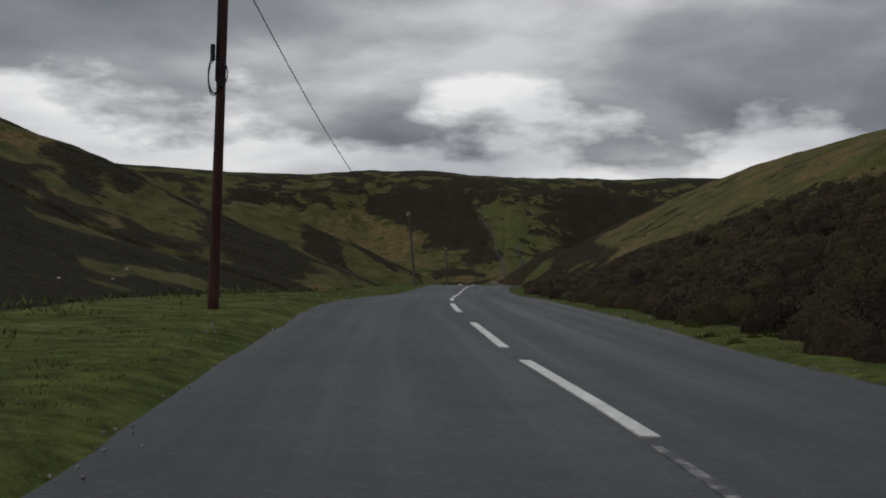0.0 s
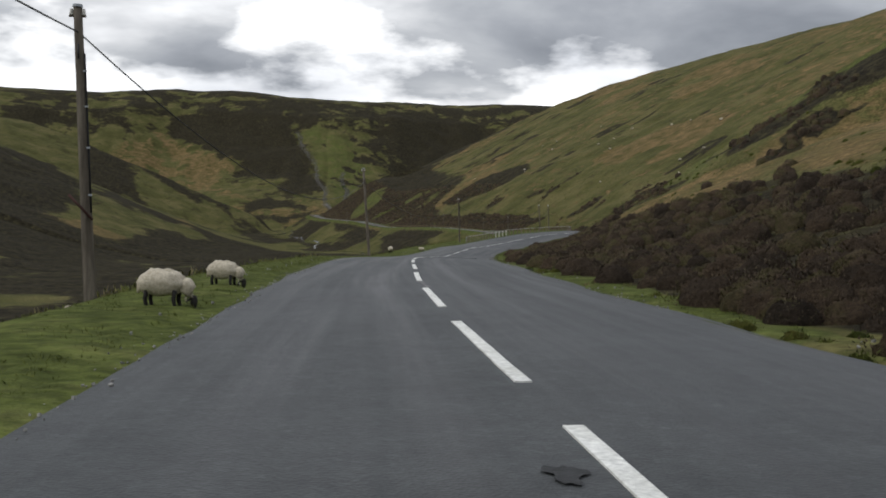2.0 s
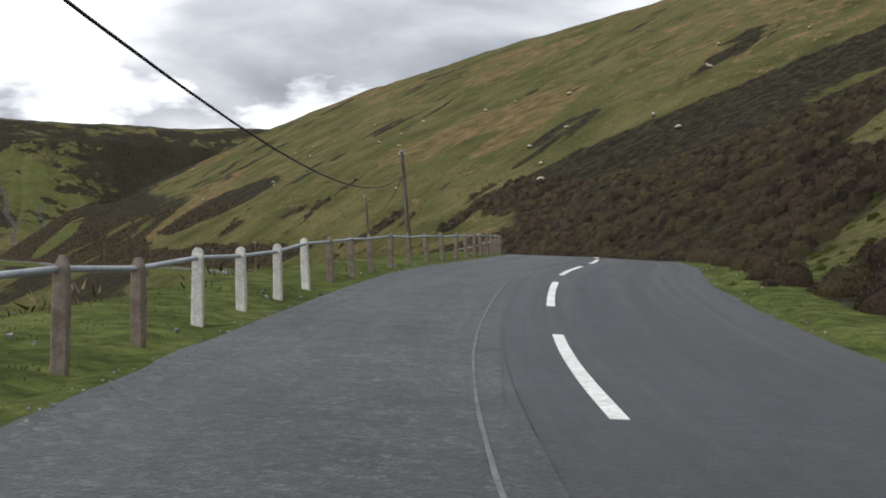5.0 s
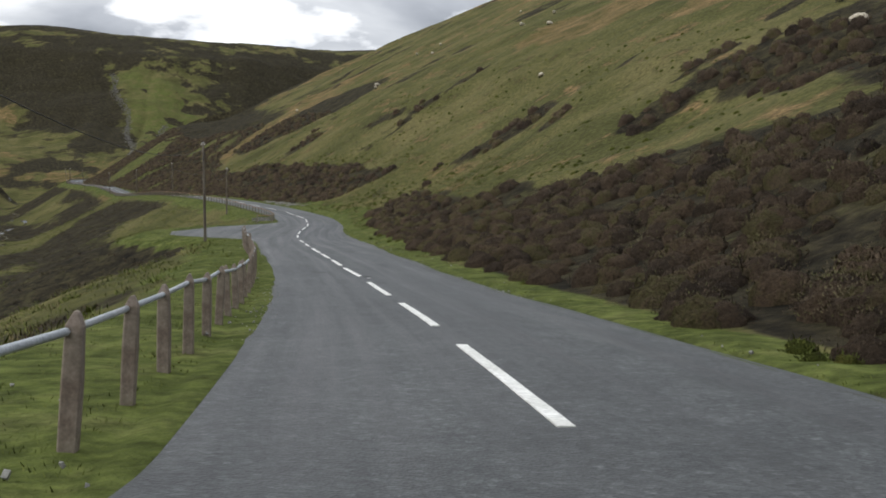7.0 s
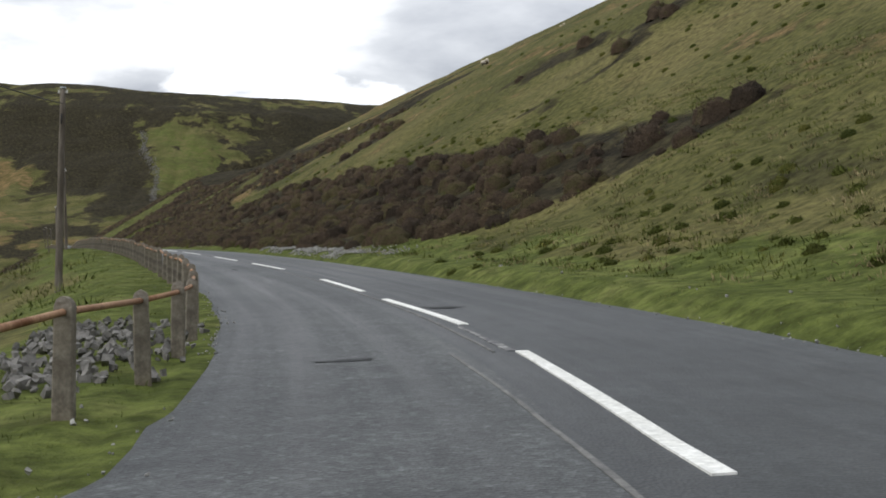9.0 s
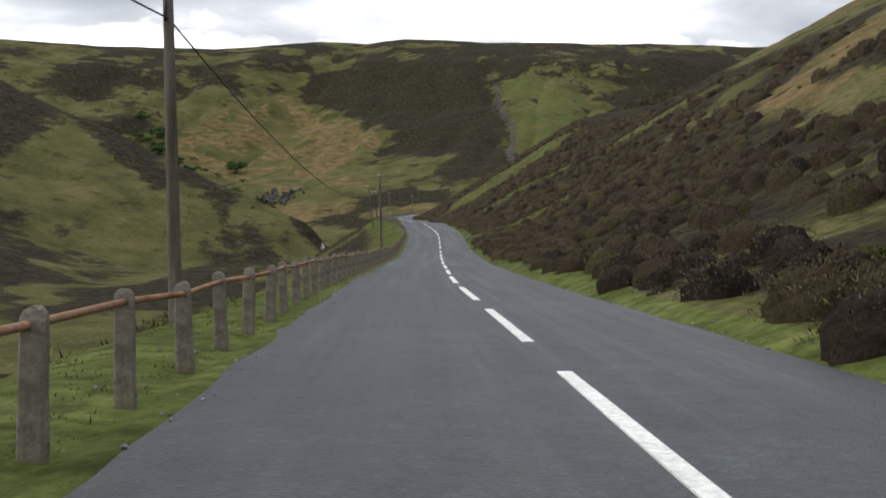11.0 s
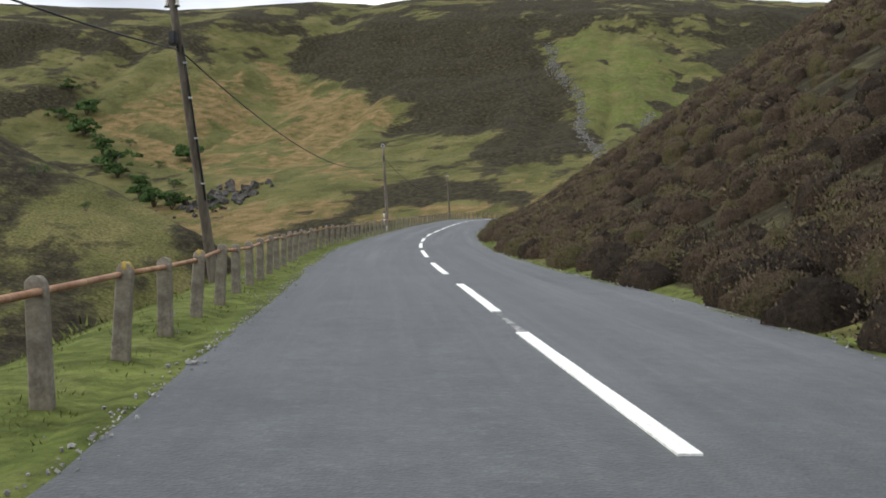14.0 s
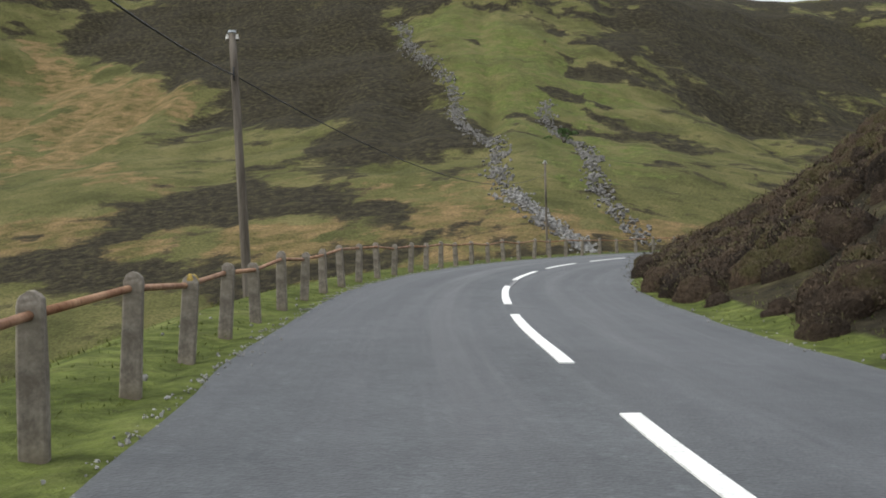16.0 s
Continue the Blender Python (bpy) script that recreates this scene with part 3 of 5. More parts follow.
def paint_head(x, y, z, heather, brack, lush, n1, n2):
    """Beds on the far slopes, with broken edges."""
    wx = x + (n1 - 0.5) * 16 + (fbm(x / 5, y / 5, 3, 91) - 0.5) * 7
    wy = y + (fbm(x / 20, y / 20, 4, 97) - 0.5) * 22
    far = smooth(600, 640, y + 0.25 * x)
    close = np.where(y < 520, 0.25, 1.0)
    wx, wy = x + (wx - x) * close, y + (wy - y) * close
    upper = smooth(60, 80, z) * far
    mott = smooth(0.46, 0.56, fbm(x / 13, z / 4, 5, 101))
    tufts = smooth(0.5, 0.62, fbm(x / 7, y / 7, 4, 107))
    heather = heather * (1 - far) + far * (0.16 + 0.26 * smooth(0.48, 0.62, n1) + 0.26 * tufts + 0.3 * mott * upper)
    brack = brack * (1 - far) + far * 0.34 * smooth(0.46, 0.58, n2)
    lush = lush * (1 - far) + far * 0.24
    low = far * (1 - smooth(12, 26, z))
    heather = heather + 0.34 * low * smooth(0.44, 0.54, fbm(x / 12, y / 12, 4, 109))
    brack = brack + 0.2 * low * smooth(0.45, 0.55, n2)
    lush = lush * (1 - 0.6 * low)
    broken = 0.4 * smooth(0.52, 0.64, fbm(x / 9, y / 9, 4, 103))
    ring = [(math.cos(a) * r, math.sin(a) * r) for r, a in ((2.5, 0.3), (2.5, 2.4), (2.5, 4.5), (7, 1.2), (7, 2.7), (7, 4.2), (7, 5.7))]

    def bed_share(bed):
        soft = np.where(y < 520, 0.25, 1.0)
        return sum(inside(wx + a * soft, wy + b * soft, bed) for a, b in ring) / len(ring)

    for bed in BRACKEN_BEDS:
        m = bed_share(bed)
        brack = brack * (1 - m) + m * (0.56 + 0.5 * (n2 - 0.5) - broken)
        heather = heather * (1 - 0.7 * m)
        lush = lush * (1 - m) + m * 0.3
    for bed in LUSH_BEDS:
        m = bed_share(bed)
        lush = lush * (1 - m) + m * 0.4
        heather, brack = heather * (1 - m) + m * broken * 1.3, brack * (1 - m) + m * 0.1
    for bed in HEATHER_BEDS + HILL_BANDS:
        m = bed_share(bed)
        heather = heather * (1 - m) + m * (0.74 - broken * 0.5)
    return heather, brack, lush


# the heather's lower edge: y along the road, distance from the tarmac
HEATH_Y = [0, 30, 50, 75, 110, 138, 156, 240, 285, 296, 299, 302, 311, 316, 322, 330, 420, 428, 440, 446, 600]
HEATH_T = [0.9, 0.8, 0.75, 0.8, 0.75, 0.8, 0.6, 0.8, 1.6, 1.9, 3.0, 9.0, 9.0, 2.6, 0.9, 0.35, 0.25, 0.6, 0.6, 0.2, 0.2]


def cover(x, y, z, i, d):
    """Shares of heather, bracken and lush grass."""
    ry = AY[i]
    n1, n2 = fbm(x / 22, y / 22, 5, 41), fbm(x / 60, y / 60, 4, 53)
    streak = fbm((x * 0.9 + y * 0.25) / 40, (y - x * 0.5) / 9, 4, 61)
    heather, brack, lush = np.zeros(len(x)), np.zeros(len(x)), np.zeros(len(x))
    lw, rw = np.interp(ry, LEFT_Y, LEFT_W), np.interp(ry, RIGHT_Y, RIGHT_W)
    right = d > 0
    t = np.where(right, d - rw, -d - lw)
    # verges are lush
    vg = np.interp(ry, [0, 60, 120, 170, 300, 600], [3.2, 3.0, 2.2, 2.0, 1.8, 1.5])
    vg = np.where(right, np.interp(ry, [0, 60, 120, 170, 240, 290, 315, 330, 435, 448, 600], [1.2, 1.1, 1.2, 1.2, 0.9, 2.0, 1.6, 0.4, 0.3, 0.25, 0.2]), vg)
    lush = np.where(t < vg, 1.0, np.clip(0.75 - (t - vg) * 0.3, 0.15, 1))
    lush = lush - 0.5 * smooth(0.5, 0.62, fbm(x / 4, y / 4, 3, 43)) * np.where(right, 1, 0.6)
    # heather on the right bank
    edge = np.interp(ry, HEATH_Y, HEATH_T)
    top = np.interp(ry, [0, 60, 110, 135, 160, 185, 200, 235, 255, 285, 303, 314, 330, 360, 392, 405, 420, 440, 600], [16, 14, 11, 7, 7, 8, 24, 24, 11, 6.5, 6.2, 8, 9.5, 9.5, 8, 13, 16, 34, 60])
    h = np.where(right, smooth(edge - 0.05, edge + 0.7, t) * (1 - smooth(top * 0.8, top * 1.25, t + (n1 - 0.5) * np.interp(ry, [0, 250, 280, 395, 420], [10, 10, 5, 5, 10]))), 0)
    n3 = fbm(x / 6, y / 6, 3, 47)
    heather = h * (0.6 + 0.9 * (n1 - 0.45) + 0.5 * (n3 - 0.5) + np.interp(ry, [460, 480], [0, 0.16]))
    # streaks up the hillside
    s = smooth(0.56, 0.7, streak) * smooth(6, 16, t) * (0.25 + 0.75 * smooth(0.44, 0.58, fbm(x / 3.5, y / 3.5, 3, 63)))
    heather = np.maximum(heather, np.where(right & (t > top), s * 0.68, 0))
    # heather across the burn; its share is raised to stand in for hillside shade
    drift = fbm((x + 0.6 * z) / 16, (y + 0.8 * x) / 34, 4, 71)
    cut = np.interp(ry, [0, 150, 260, 400, 480, 530], [0.25, 0.29, 0.37, 0.4, 0.44, 0.49])
    heather = np.maximum(heather, np.where(~right & (t > vg + 1), smooth(cut - 0.13, cut + 0.13, drift) * 0.56, 0))
    lush = np.where(~right & (t > vg + 2), 0.12, lush)
    brack = np.where(t > vg, smooth(0.55, 0.68, fbm(x / 35, y / 35, 4, 83)) * 0.55, 0)
    brack = np.where(right & (t > top), np.maximum(brack, 0.36 + 0.4 * (n2 - 0.5)), brack)
    brack = np.where(right & (t < 5), 0, brack)
    heather, brack, lush = paint_head(x, y, z, heather, brack, lush, n1, n2)
    return np.stack([np.clip(heather, 0, 1), np.clip(brack, 0, 1), np.clip(lush, 0, 1), np.ones(len(x))], 1)


def spaced(*parts):
    out = []
    for a, b, step in parts:
        out.extend(np.arange(a, b, step))
    return np.array(out + [parts[-1][1]])


def make_land():
    gx = spaced((-900, -420, 40), (-420, -220, 8), (-220, -60, 3), (-60, -34, 1.6), (-34, 62, 0.8), (62, 140, 2.5), (140, 420, 10), (420, 900, 40))
    gy = spaced((-400, -60, 20), (-60, -6, 3), (-6, 590, 0.8), (590, 640, 1.6), (640, 900, 2.5), (900, 1200, 10), (1200, 2000, 50))
    X, Y = np.meshgrid(gx, gy)
    x, y = X.ravel(), Y.ravel()
    z = ground(x, y, True)
    land = grid_mesh("ground", np.stack([x, y, z], 1), len(gy), len(gx), MOOR)
    i, d = road_place(x, y)
    veg = cover(x, y, z, i, d)
    at = land.data.color_attributes.new("veg", "FLOAT_COLOR", "POINT")
    at.data.foreach_set("color", veg.astype(np.float32).ravel())
    tagged(land, "moorland valley of rough grass, dark heather and tan bracken", "ground", kind="structure")
    return land


LAND = make_land()


# ---- the road ----
def row_at(y):
    return int(np.argmin(np.abs(AY - y) + (AXIS[:, 0] > 5) * (AY > 560) * 100))


def on_road(k, off, lift=0.0):
    """A place off metres right of the centre at row k; the road is slightly cambered."""
    p = AXIS[k]
    return (p[0] + RIGHT[k, 0] * off, p[1] + RIGHT[k, 1] * off, p[2] - 0.012 * abs(off) + float(np.interp(p[1], FALL_Y, FALL)) * max(-4, min(4, off)) + lift)


def make_road():
    cols = np.linspace(-1, 1, 21)
    V, lane = [], []
    for k in range(len(AXIS)):
        y = AY[k]
        lw, rw = np.interp(y, LEFT_Y, LEFT_W), np.interp(y, RIGHT_Y, RIGHT_W)
        lw += 0.01 + 0.1 * value_noise(k * 0.21, 3.0, 7)
        rw += 0.01 + 0.1 * value_noise(k * 0.21, 9.0, 8)
        for c in cols:
            off = c * (rw if c > 0 else lw)
            dip = -0.004 if abs(c) == 1 else 0.0
            V.append(on_road(k, off, dip))
            lane.append((off, k * STEP, c))
    road = grid_mesh("road", np.array(V), len(AXIS), len(cols), ASPHALT)
    lane_places(road, *np.array(lane).T)
    tagged(road, "grey tarmac two-lane moorland road", "road", kind="structure")
    return road


ROAD = make_road()


def make_verge(side):
    """A fine strip of turf from beneath the road's edge out to the open land."""
    reach = np.array([-0.25, -0.1, 0.0, 0.1, 0.22, 0.4, 0.6, 0.85, 1.15, 1.5, 1.9, 2.3, 2.7])
    y = AY
    w = np.interp(y, RIGHT_Y, RIGHT_W) if side > 0 else np.interp(y, LEFT_Y, LEFT_W)
    off = side * (w[:, None] + reach[None, :])
    X = AXIS[:, 0:1] + RIGHT[:, 0:1] * off
    Y = AXIS[:, 1:2] + RIGHT[:, 1:2] * off
    x, yy = X.ravel(), Y.ravel()
    z = ground(x, yy).reshape(X.shape)
    lump = (fbm(x / 0.5, yy / 0.5, 3, 23) - 0.5).reshape(X.shape)
    z = z + lump * 0.07 * smooth(0.05, 0.5, reach)[None, :]
    z[:, 0] -= 0.08
    z[:, 1] -= 0.018
    z[:, 2] -= 0.002
    z[:, 3] += 0.012
    wander = 0.02 * (fbm(x / 0.9, yy / 0.9, 3, 29) - 0.45).reshape(X.shape)
    z[:, 1:5] += wander[:, 1:5]
    z[:, -1] -= 0.2
    ob = grid_mesh("verge", np.stack([x, yy, z.ravel()], 1), len(AXIS), len(reach), MOOR)
    if side < 0:
        ob.data.flip_normals()
    i, d = road_place(x, yy)
    veg = cover(x, yy, z.ravel(), i, d)
    at = ob.data.color_attributes.new("veg", "FLOAT_COLOR", "POINT")
    at.data.foreach_set("color", veg.astype(np.float32).ravel())
    return tagged(ob, "short turf along the road's edge", "verge", kind="structure")


for side in (-1, 1):
    make_verge(side)



def strip(name, k0, k1, off, width, material, lift, parent=None, ragged=0.0, seed=0):
    """A thin slab that follows the road from row k0 to k1 (may be fractions)."""
    n = max(2, int(abs(k1 - k0)) + 1)
    ks = np.linspace(k0, k1, n)
    V, F = [], []
    rnd = random.Random(seed)
    for k in ks:
        a, b = int(k), min(int(k) + 1, len(AXIS) - 1)
        f = k - a
        for side in (-0.5, 0.5):
            mid = off if isinstance(off, (int, float)) else float(np.interp(AY[a], *off))
            w = mid + side * width * (1 + ragged * (rnd.random() - 0.5))
            p, q = on_road(a, w, lift), on_road(b, w, lift)
            V.append(tuple(p[m] * (1 - f) + q[m] * f for m in range(3)))
    top = len(V)
    V += [(x, y, z - 0.012) for x, y, z in V]
    for m in range(n - 1):
        a = 2 * m
        F += [(a, a + 1, a + 3, a + 2), (a, a + 2, top + a + 2, top + a), (a + 3, a + 1, top + a + 1, top + a + 3)]
    F += [(1, 0, top, top + 1), (top - 2, top - 1, 2 * top - 1, 2 * top - 2)]
    return mesh_object(name, V, F, material, False, parent)


# near ends of some dashes, by y; the rest lie evenly between them
DASHES = [4.5, 9.0, 21.4, 26.5, 31.3, 36.6, 41.4, 45.5, 58.1, 63.0, 67.8, 72.5, 77.1, 82.4, 93.8, 99.4, 104.6, 108.4, 114.1, 120.7, 126.0, 130.4, 135.5, 141.2, 147.0, 151.6, 156.8, 162.0, 166.8, 172.4, 243.6, 247.7, 251.3, 254.7, 260.9, 267.2, 275.0, 280.1, 285.7, 290.8, 296.4, 302.0, 307.1, 314.9, 320.5, 326.7, 403.6, 408.8, 414.4, 420.9, 426.2, 431.6, 437.4, 442.4, 447.5, 452.7, 459.2, 464.3, 467.6, 470.0, 479.5, 484.4, 490.0, 495.8, 501.0, 505.8, 511.6, 516.7, 521.9, 529.9, 534.9, 540.2, 546.8, 552.0, 556.9]
DASH_GAP = 5.3


# where the painted line strays from the middle: y, metres to the right
LINE_Y = [4.5, 7.6, 9, 21.3, 24.9, 39.5, 58.2, 61.5, 74.9, 77, 80.9, 84, 93.8, 97.8, 109.6, 112, 114, 118, 125.8, 128.7, 139, 141, 144.8, 152.1, 155, 166.7, 170, 243.6, 246.4, 260.9, 265, 280, 284, 296.5,
          300, 302, 305, 314.7, 318.5, 320.5, 404.9, 407, 409, 423.6, 426, 430, 442.8, 447.6, 451, 461.7, 464.4, 466.6, 479.5, 482.6, 496.6, 513.6, 520, 531.4, 534.9, 549.1, 552]
LINE_D = [0.05, 0.02, 0, 0.06, 0.04, -0.01, 0.05, 0, -0.01, -0.04, -0.08, -0.04, 0.07, 0.02, -0.04, -0.06, -0.04, 0.01, -0.03, -0.04, -0.05, -0.01, 0.03, -0.07, 0, -0.04, -0.01, 0.03, -0.04, 0.03, 0.06, -0.04, -0.04, -0.03,
          0.1, 0.1, 0, 0.1, 0.02, -0.04, 0.03, -0.03, -0.04, 0.03, 0, 0.02, 0.11, 0.08, 0.02, 0.05, 0.08, -0.01, 0.07, 0.02, 0.01, -0.02, 0.04, 0.01, -0.05, -0.08, -0.02]


def make_marks():
    at = [k for k in (np.interp(y, AY[:row_at(592)], np.arange(row_at(592))) for y in DASHES)]
    starts = []
    for a, b in zip(at, at[1:]):
        n = max(1, round((b - a) * STEP / DASH_GAP))
        starts += [a + (b - a) * j / n for j in range(n)]
    starts += [at[-1] + j * DASH_GAP / STEP for j in range(8)]
    starts = [at[0] - j * DASH_GAP / STEP for j in range(6, 0, -1)] + starts
    for n, (a, b) in enumerate(zip(starts, starts[1:])):
        m = strip("centre_line_mark", a, a + min((b - a) * 0.74, 3.55 / STEP), (LINE_Y, LINE_D), 0.085, PAINT, 0.009, None, 0.1, n)
        tagged(m, "white painted dash of the centre line", "road marking", "centre line", "structure")
        if n % 4 == 1 and AY[int(a)] < 110 or n % 5 == 2 and AY[int(a)] > 280:
            w = strip("worn_line", a + (b - a) * 0.64, b - 0.4, 0.02, 0.05, FAINT, 0.006, None, 0.9, n + 500)
            tagged(w, "ground-down grey remains of an old line", "road marking", kind="structure")


make_marks()


# ---- posts, rails, poles, wires ----
def part(name, bm, material, parent, label=""):
    me = bpy.data.meshes.new(name)
    bm.to_mesh(me)
    bm.free()
    me.materials.append(material)
    ob = new(name, me)
    ob.parent = parent
    if label:
        tagged(ob, label)
    return ob


def land_z(x, y):
    return float(ground(np.array([x]), np.array([y]))[0])


def tube(bm, points, radius, sides=8, taper=None):
    """A round bar along points."""
    rings = []
    pts = [Vector(p) for p in points]
    for k, p in enumerate(pts):
        t = (pts[min(k + 1, len(pts) - 1)] - pts[max(k - 1, 0)]).normalized()
        a = t.orthogonal().normalized() if abs(t.z) > 0.9 else t.cross(Vector((0, 0, 1))).normalized()
        b = t.cross(a)
        r = radius if taper is None else radius + (taper - radius) * k / (len(pts) - 1)
        rings.append([bm.verts.new(p + r * (math.cos(q) * a + math.sin(q) * b)) for q in [2 * math.pi * i / sides for i in range(sides)]])
    for r0, r1 in zip(rings, rings[1:]):
        for i in range(sides):
            f = bm.faces.new((r0[i], r0[(i + 1) % sides], r1[(i + 1) % sides], r1[i]))
            f.smooth = True
    bm.faces.new(rings[0][::-1])
    bm.faces.new(rings[-1])


POST_H = 0.53


def post_bmesh(seed, wx=0.045, wy=0.038, pointed=False):
    """A squared concrete post with a rounded head, bevelled corners and worn edges; its foot goes into the soil."""
    rnd = random.Random(seed)
    bm = bmesh.new()
    rings = []
    shoulder = POST_H - wx
    levels = [(-0.35, 1.1, 1.1), (0.0, 1.06, 1.06), (POST_H * 0.5, 1.0, 1.0), (shoulder, 0.96, 0.96)]
    levels += [(shoulder + wx * math.sin(q), max(0.14, 0.96 * math.cos(q)), 0.96 - 0.12 * math.sin(q)) for q in (0.45, 0.85, 1.2, 1.5)]
    if pointed:
        levels = levels[:3] + [(POST_H * 0.9, 0.95, 0.95), (POST_H * 0.985, 0.34, 0.9), (POST_H, 0.2, 0.8)]
    for z, s, sd in levels:
        ring = []
        for sx, sy in ((1, 1), (-1, 1), (-1, -1), (1, -1)):
            c = 0.16
            first, second = ((1, 1 - c), (1 - c, 1)) if sx * sy > 0 else ((1 - c, 1), (1, 1 - c))
            for ax, ay in (first, second):
                ring.append(bm.verts.new((sx * ax * wx * s + rnd.uniform(-.003, .003), sy * ay * wy * sd + rnd.uniform(-.003, .003), z + rnd.uniform(-.003, .003))))
        rings.append(ring)
    for r0, r1 in zip(rings, rings[1:]):
        for i in range(8):
            bm.faces.new((r0[i], r0[(i + 1) % 8], r1[(i + 1) % 8], r1[i]))
    bm.faces.new(rings[-1])
    return bm


def post_mesh(seed, material, wx=0.045, pointed=False):
    me = bpy.data.meshes.new("post")
    bm = post_bmesh(seed, wx, 0.038, pointed)
    bm.normal_update()
    bm.to_mesh(me)
    bm.free()
    me.materials.append(material)
    return me


POSTS = [post_mesh(s, CONCRETE) for s in range(5)]
THIN = [post_mesh(s + 9, PINK_CONCRETE, 0.036, True) for s in range(4)]
WHITE = [post_mesh(s, WHITE_POST, 0.04) for s in range(2)]


def lichen_mesh():
    """A crust over a rounded post head."""
    bm = bmesh.new()
    wx, wy, rings = 0.045, 0.038, []
    for q, s in ((0.1, 1.04), (0.5, 1.05), (0.9, 1.06), (1.25, 1.08)):
        z = POST_H - wx + wx * 1.1 * math.sin(q)
        rings.append([bm.verts.new((wx * s * math.cos(q) * math.cos(a) * 1.02, wy * s * (1 - 0.1 * math.sin(q)) * math.sin(a), z + 0.004 * math.sin(3 * a + q))) for a in [math.pi * k / 5 for k in range(10)]])
    for r0, r1 in zip(rings, rings[1:]):
        for k in range(10):
            bm.faces.new((r0[k], r0[(k + 1) % 10], r1[(k + 1) % 10], r1[k])).smooth = True
    bm.faces.new(rings[-1])
    me = bpy.data.meshes.new("lichen")
    bm.to_mesh(me)
    bm.free()
    me.materials.append(LICHEN)
    return me


CRUST = lichen_mesh()


def make_fence(label, marks, spacing, gaps, rail_material, meshes, white=(), crusted=(), bends=(), breaks=()):
    """Posts evenly between the marks (places along y); gaps: distance from the road's edge; bends: rises of the rail; breaks: where it is parted."""
    fence = tagged(new("roadside_fence"), label, "fence")
    rnd = random.Random(int(marks[0]))
    ks = [float(np.interp(m, AY[:row_at(592)], np.arange(row_at(592)))) for m in marks]
    rows = []
    for a, b in zip(ks, ks[1:]):
        m = max(1, round((b - a) * STEP / spacing))
        rows += [a + (b - a) * j / m for j in range(m)]
    rows.append(ks[-1])
    heads = []
    for n, kf in enumerate(rows):
        k = int(kf)
        off = -np.interp(AY[k], LEFT_Y, LEFT_W) - np.interp(AY[k], *gaps)
        x, y, _ = on_road(k, off)
        f = (kf - k) * STEP + rnd.uniform(-0.04, 0.04)
        x, y = x + tan_[k, 0] * f, y + tan_[k, 1] * f
        z = land_z(x, y)
        if n == 0:
            fence.location = (x, y, z)
        me = rnd.choice(WHITE) if n in white else rnd.choice(meshes)
        p = new("post", me)
        p.parent = fence
        yaw = math.degrees(math.atan2(tan_[k, 0], tan_[k, 1]))
        high = rnd.uniform(0.96, 1.04) * np.interp(AY[k], [160, 244, 262, 290, 300], [1.0, 1.05, 1.3, 1.3, 1.0])
        p.matrix_basis = Matrix.Translation(-Vector(fence.location)) @ pose(x, y, z, rnd.uniform(-3, 3), rnd.uniform(-3.5, 3.5), -yaw + rnd.uniform(-6, 6)) @ Matrix.Diagonal((1, 1, high, 1))
        if n in white:
            tagged(p, "limewashed white concrete post")
        if any(abs(AY[k] - c) < 0.7 for c in crusted):
            crust = new("lichen", CRUST)
            crust.parent = p
            tagged(crust, "yellow lichen crust on the post's head")
        lift = sum(h for at, h in bends if abs(AY[k] - at) < 0.6)
        heads.append((x, y, lift + z + POST_H * (high - 0.13 + rnd.uniform(-0.02, 0.02))))
    # rails in lengths, through the posts
    for a in range(0, len(heads) - 1, 3):
        run = heads[a:a + 4]
        for c in breaks:
            if run[0][1] < c < run[-1][1]:
                run = [h for h in run if h[1] < c]
                stub = [h for h in heads[a:a + 4] if h[1] >= c]
                bm = bmesh.new()
                low = Vector(stub[0]) - Vector((0.1, 0.75, 0.3))
                tube(bm, [Vector(h) - Vector(fence.location) for h in [low] + stub], 0.0175, 8)
                part("rail", bm, rail_material, fence, "broken end of the rail hanging down")
        bm = bmesh.new()
        tube(bm, [Vector(h) - Vector(fence.location) for h in run], 0.0175, 8)
        part("rail", bm, rail_material, fence)
    return fence


make_fence("concrete post fence with one galvanised rail on the verge", (156.7, 167.5, 244.2, 263.2, 268.95), 1.2, ([0, 200, 246, 262, 600], [0.3, 0.3, 0.38, 0.5, 0.46]), GALV, THIN, white=(11, 12, 13, 14))
make_fence("concrete post fence with one rusty tube rail", (295.8, 298.2, 317.5, 406.0, 424.8, 443.3, 463.0, 480.6, 499.2, 515.1, 531.9, 549.7, 592), 1.27,
           ([0, 298.2, 299.3, 301, 317, 330, 405, 430, 444, 462, 480, 500, 515, 531, 549, 600], [0.44, 0.44, 0.3, 0.2, 0.45, 0.3, 0.25, 0.25, 0.2, 0.4, 0.39, 0.5, 0.28, 0.19, 0.25, 0.25]), RUST, POSTS,
           crusted=(320.1, 426.2, 444.4, 465.3, 482, 484.5, 500.6, 516.6, 533.3, 552.3), bends=((423.4, -0.3), (427.4, 0.05)), breaks=(428.2,))


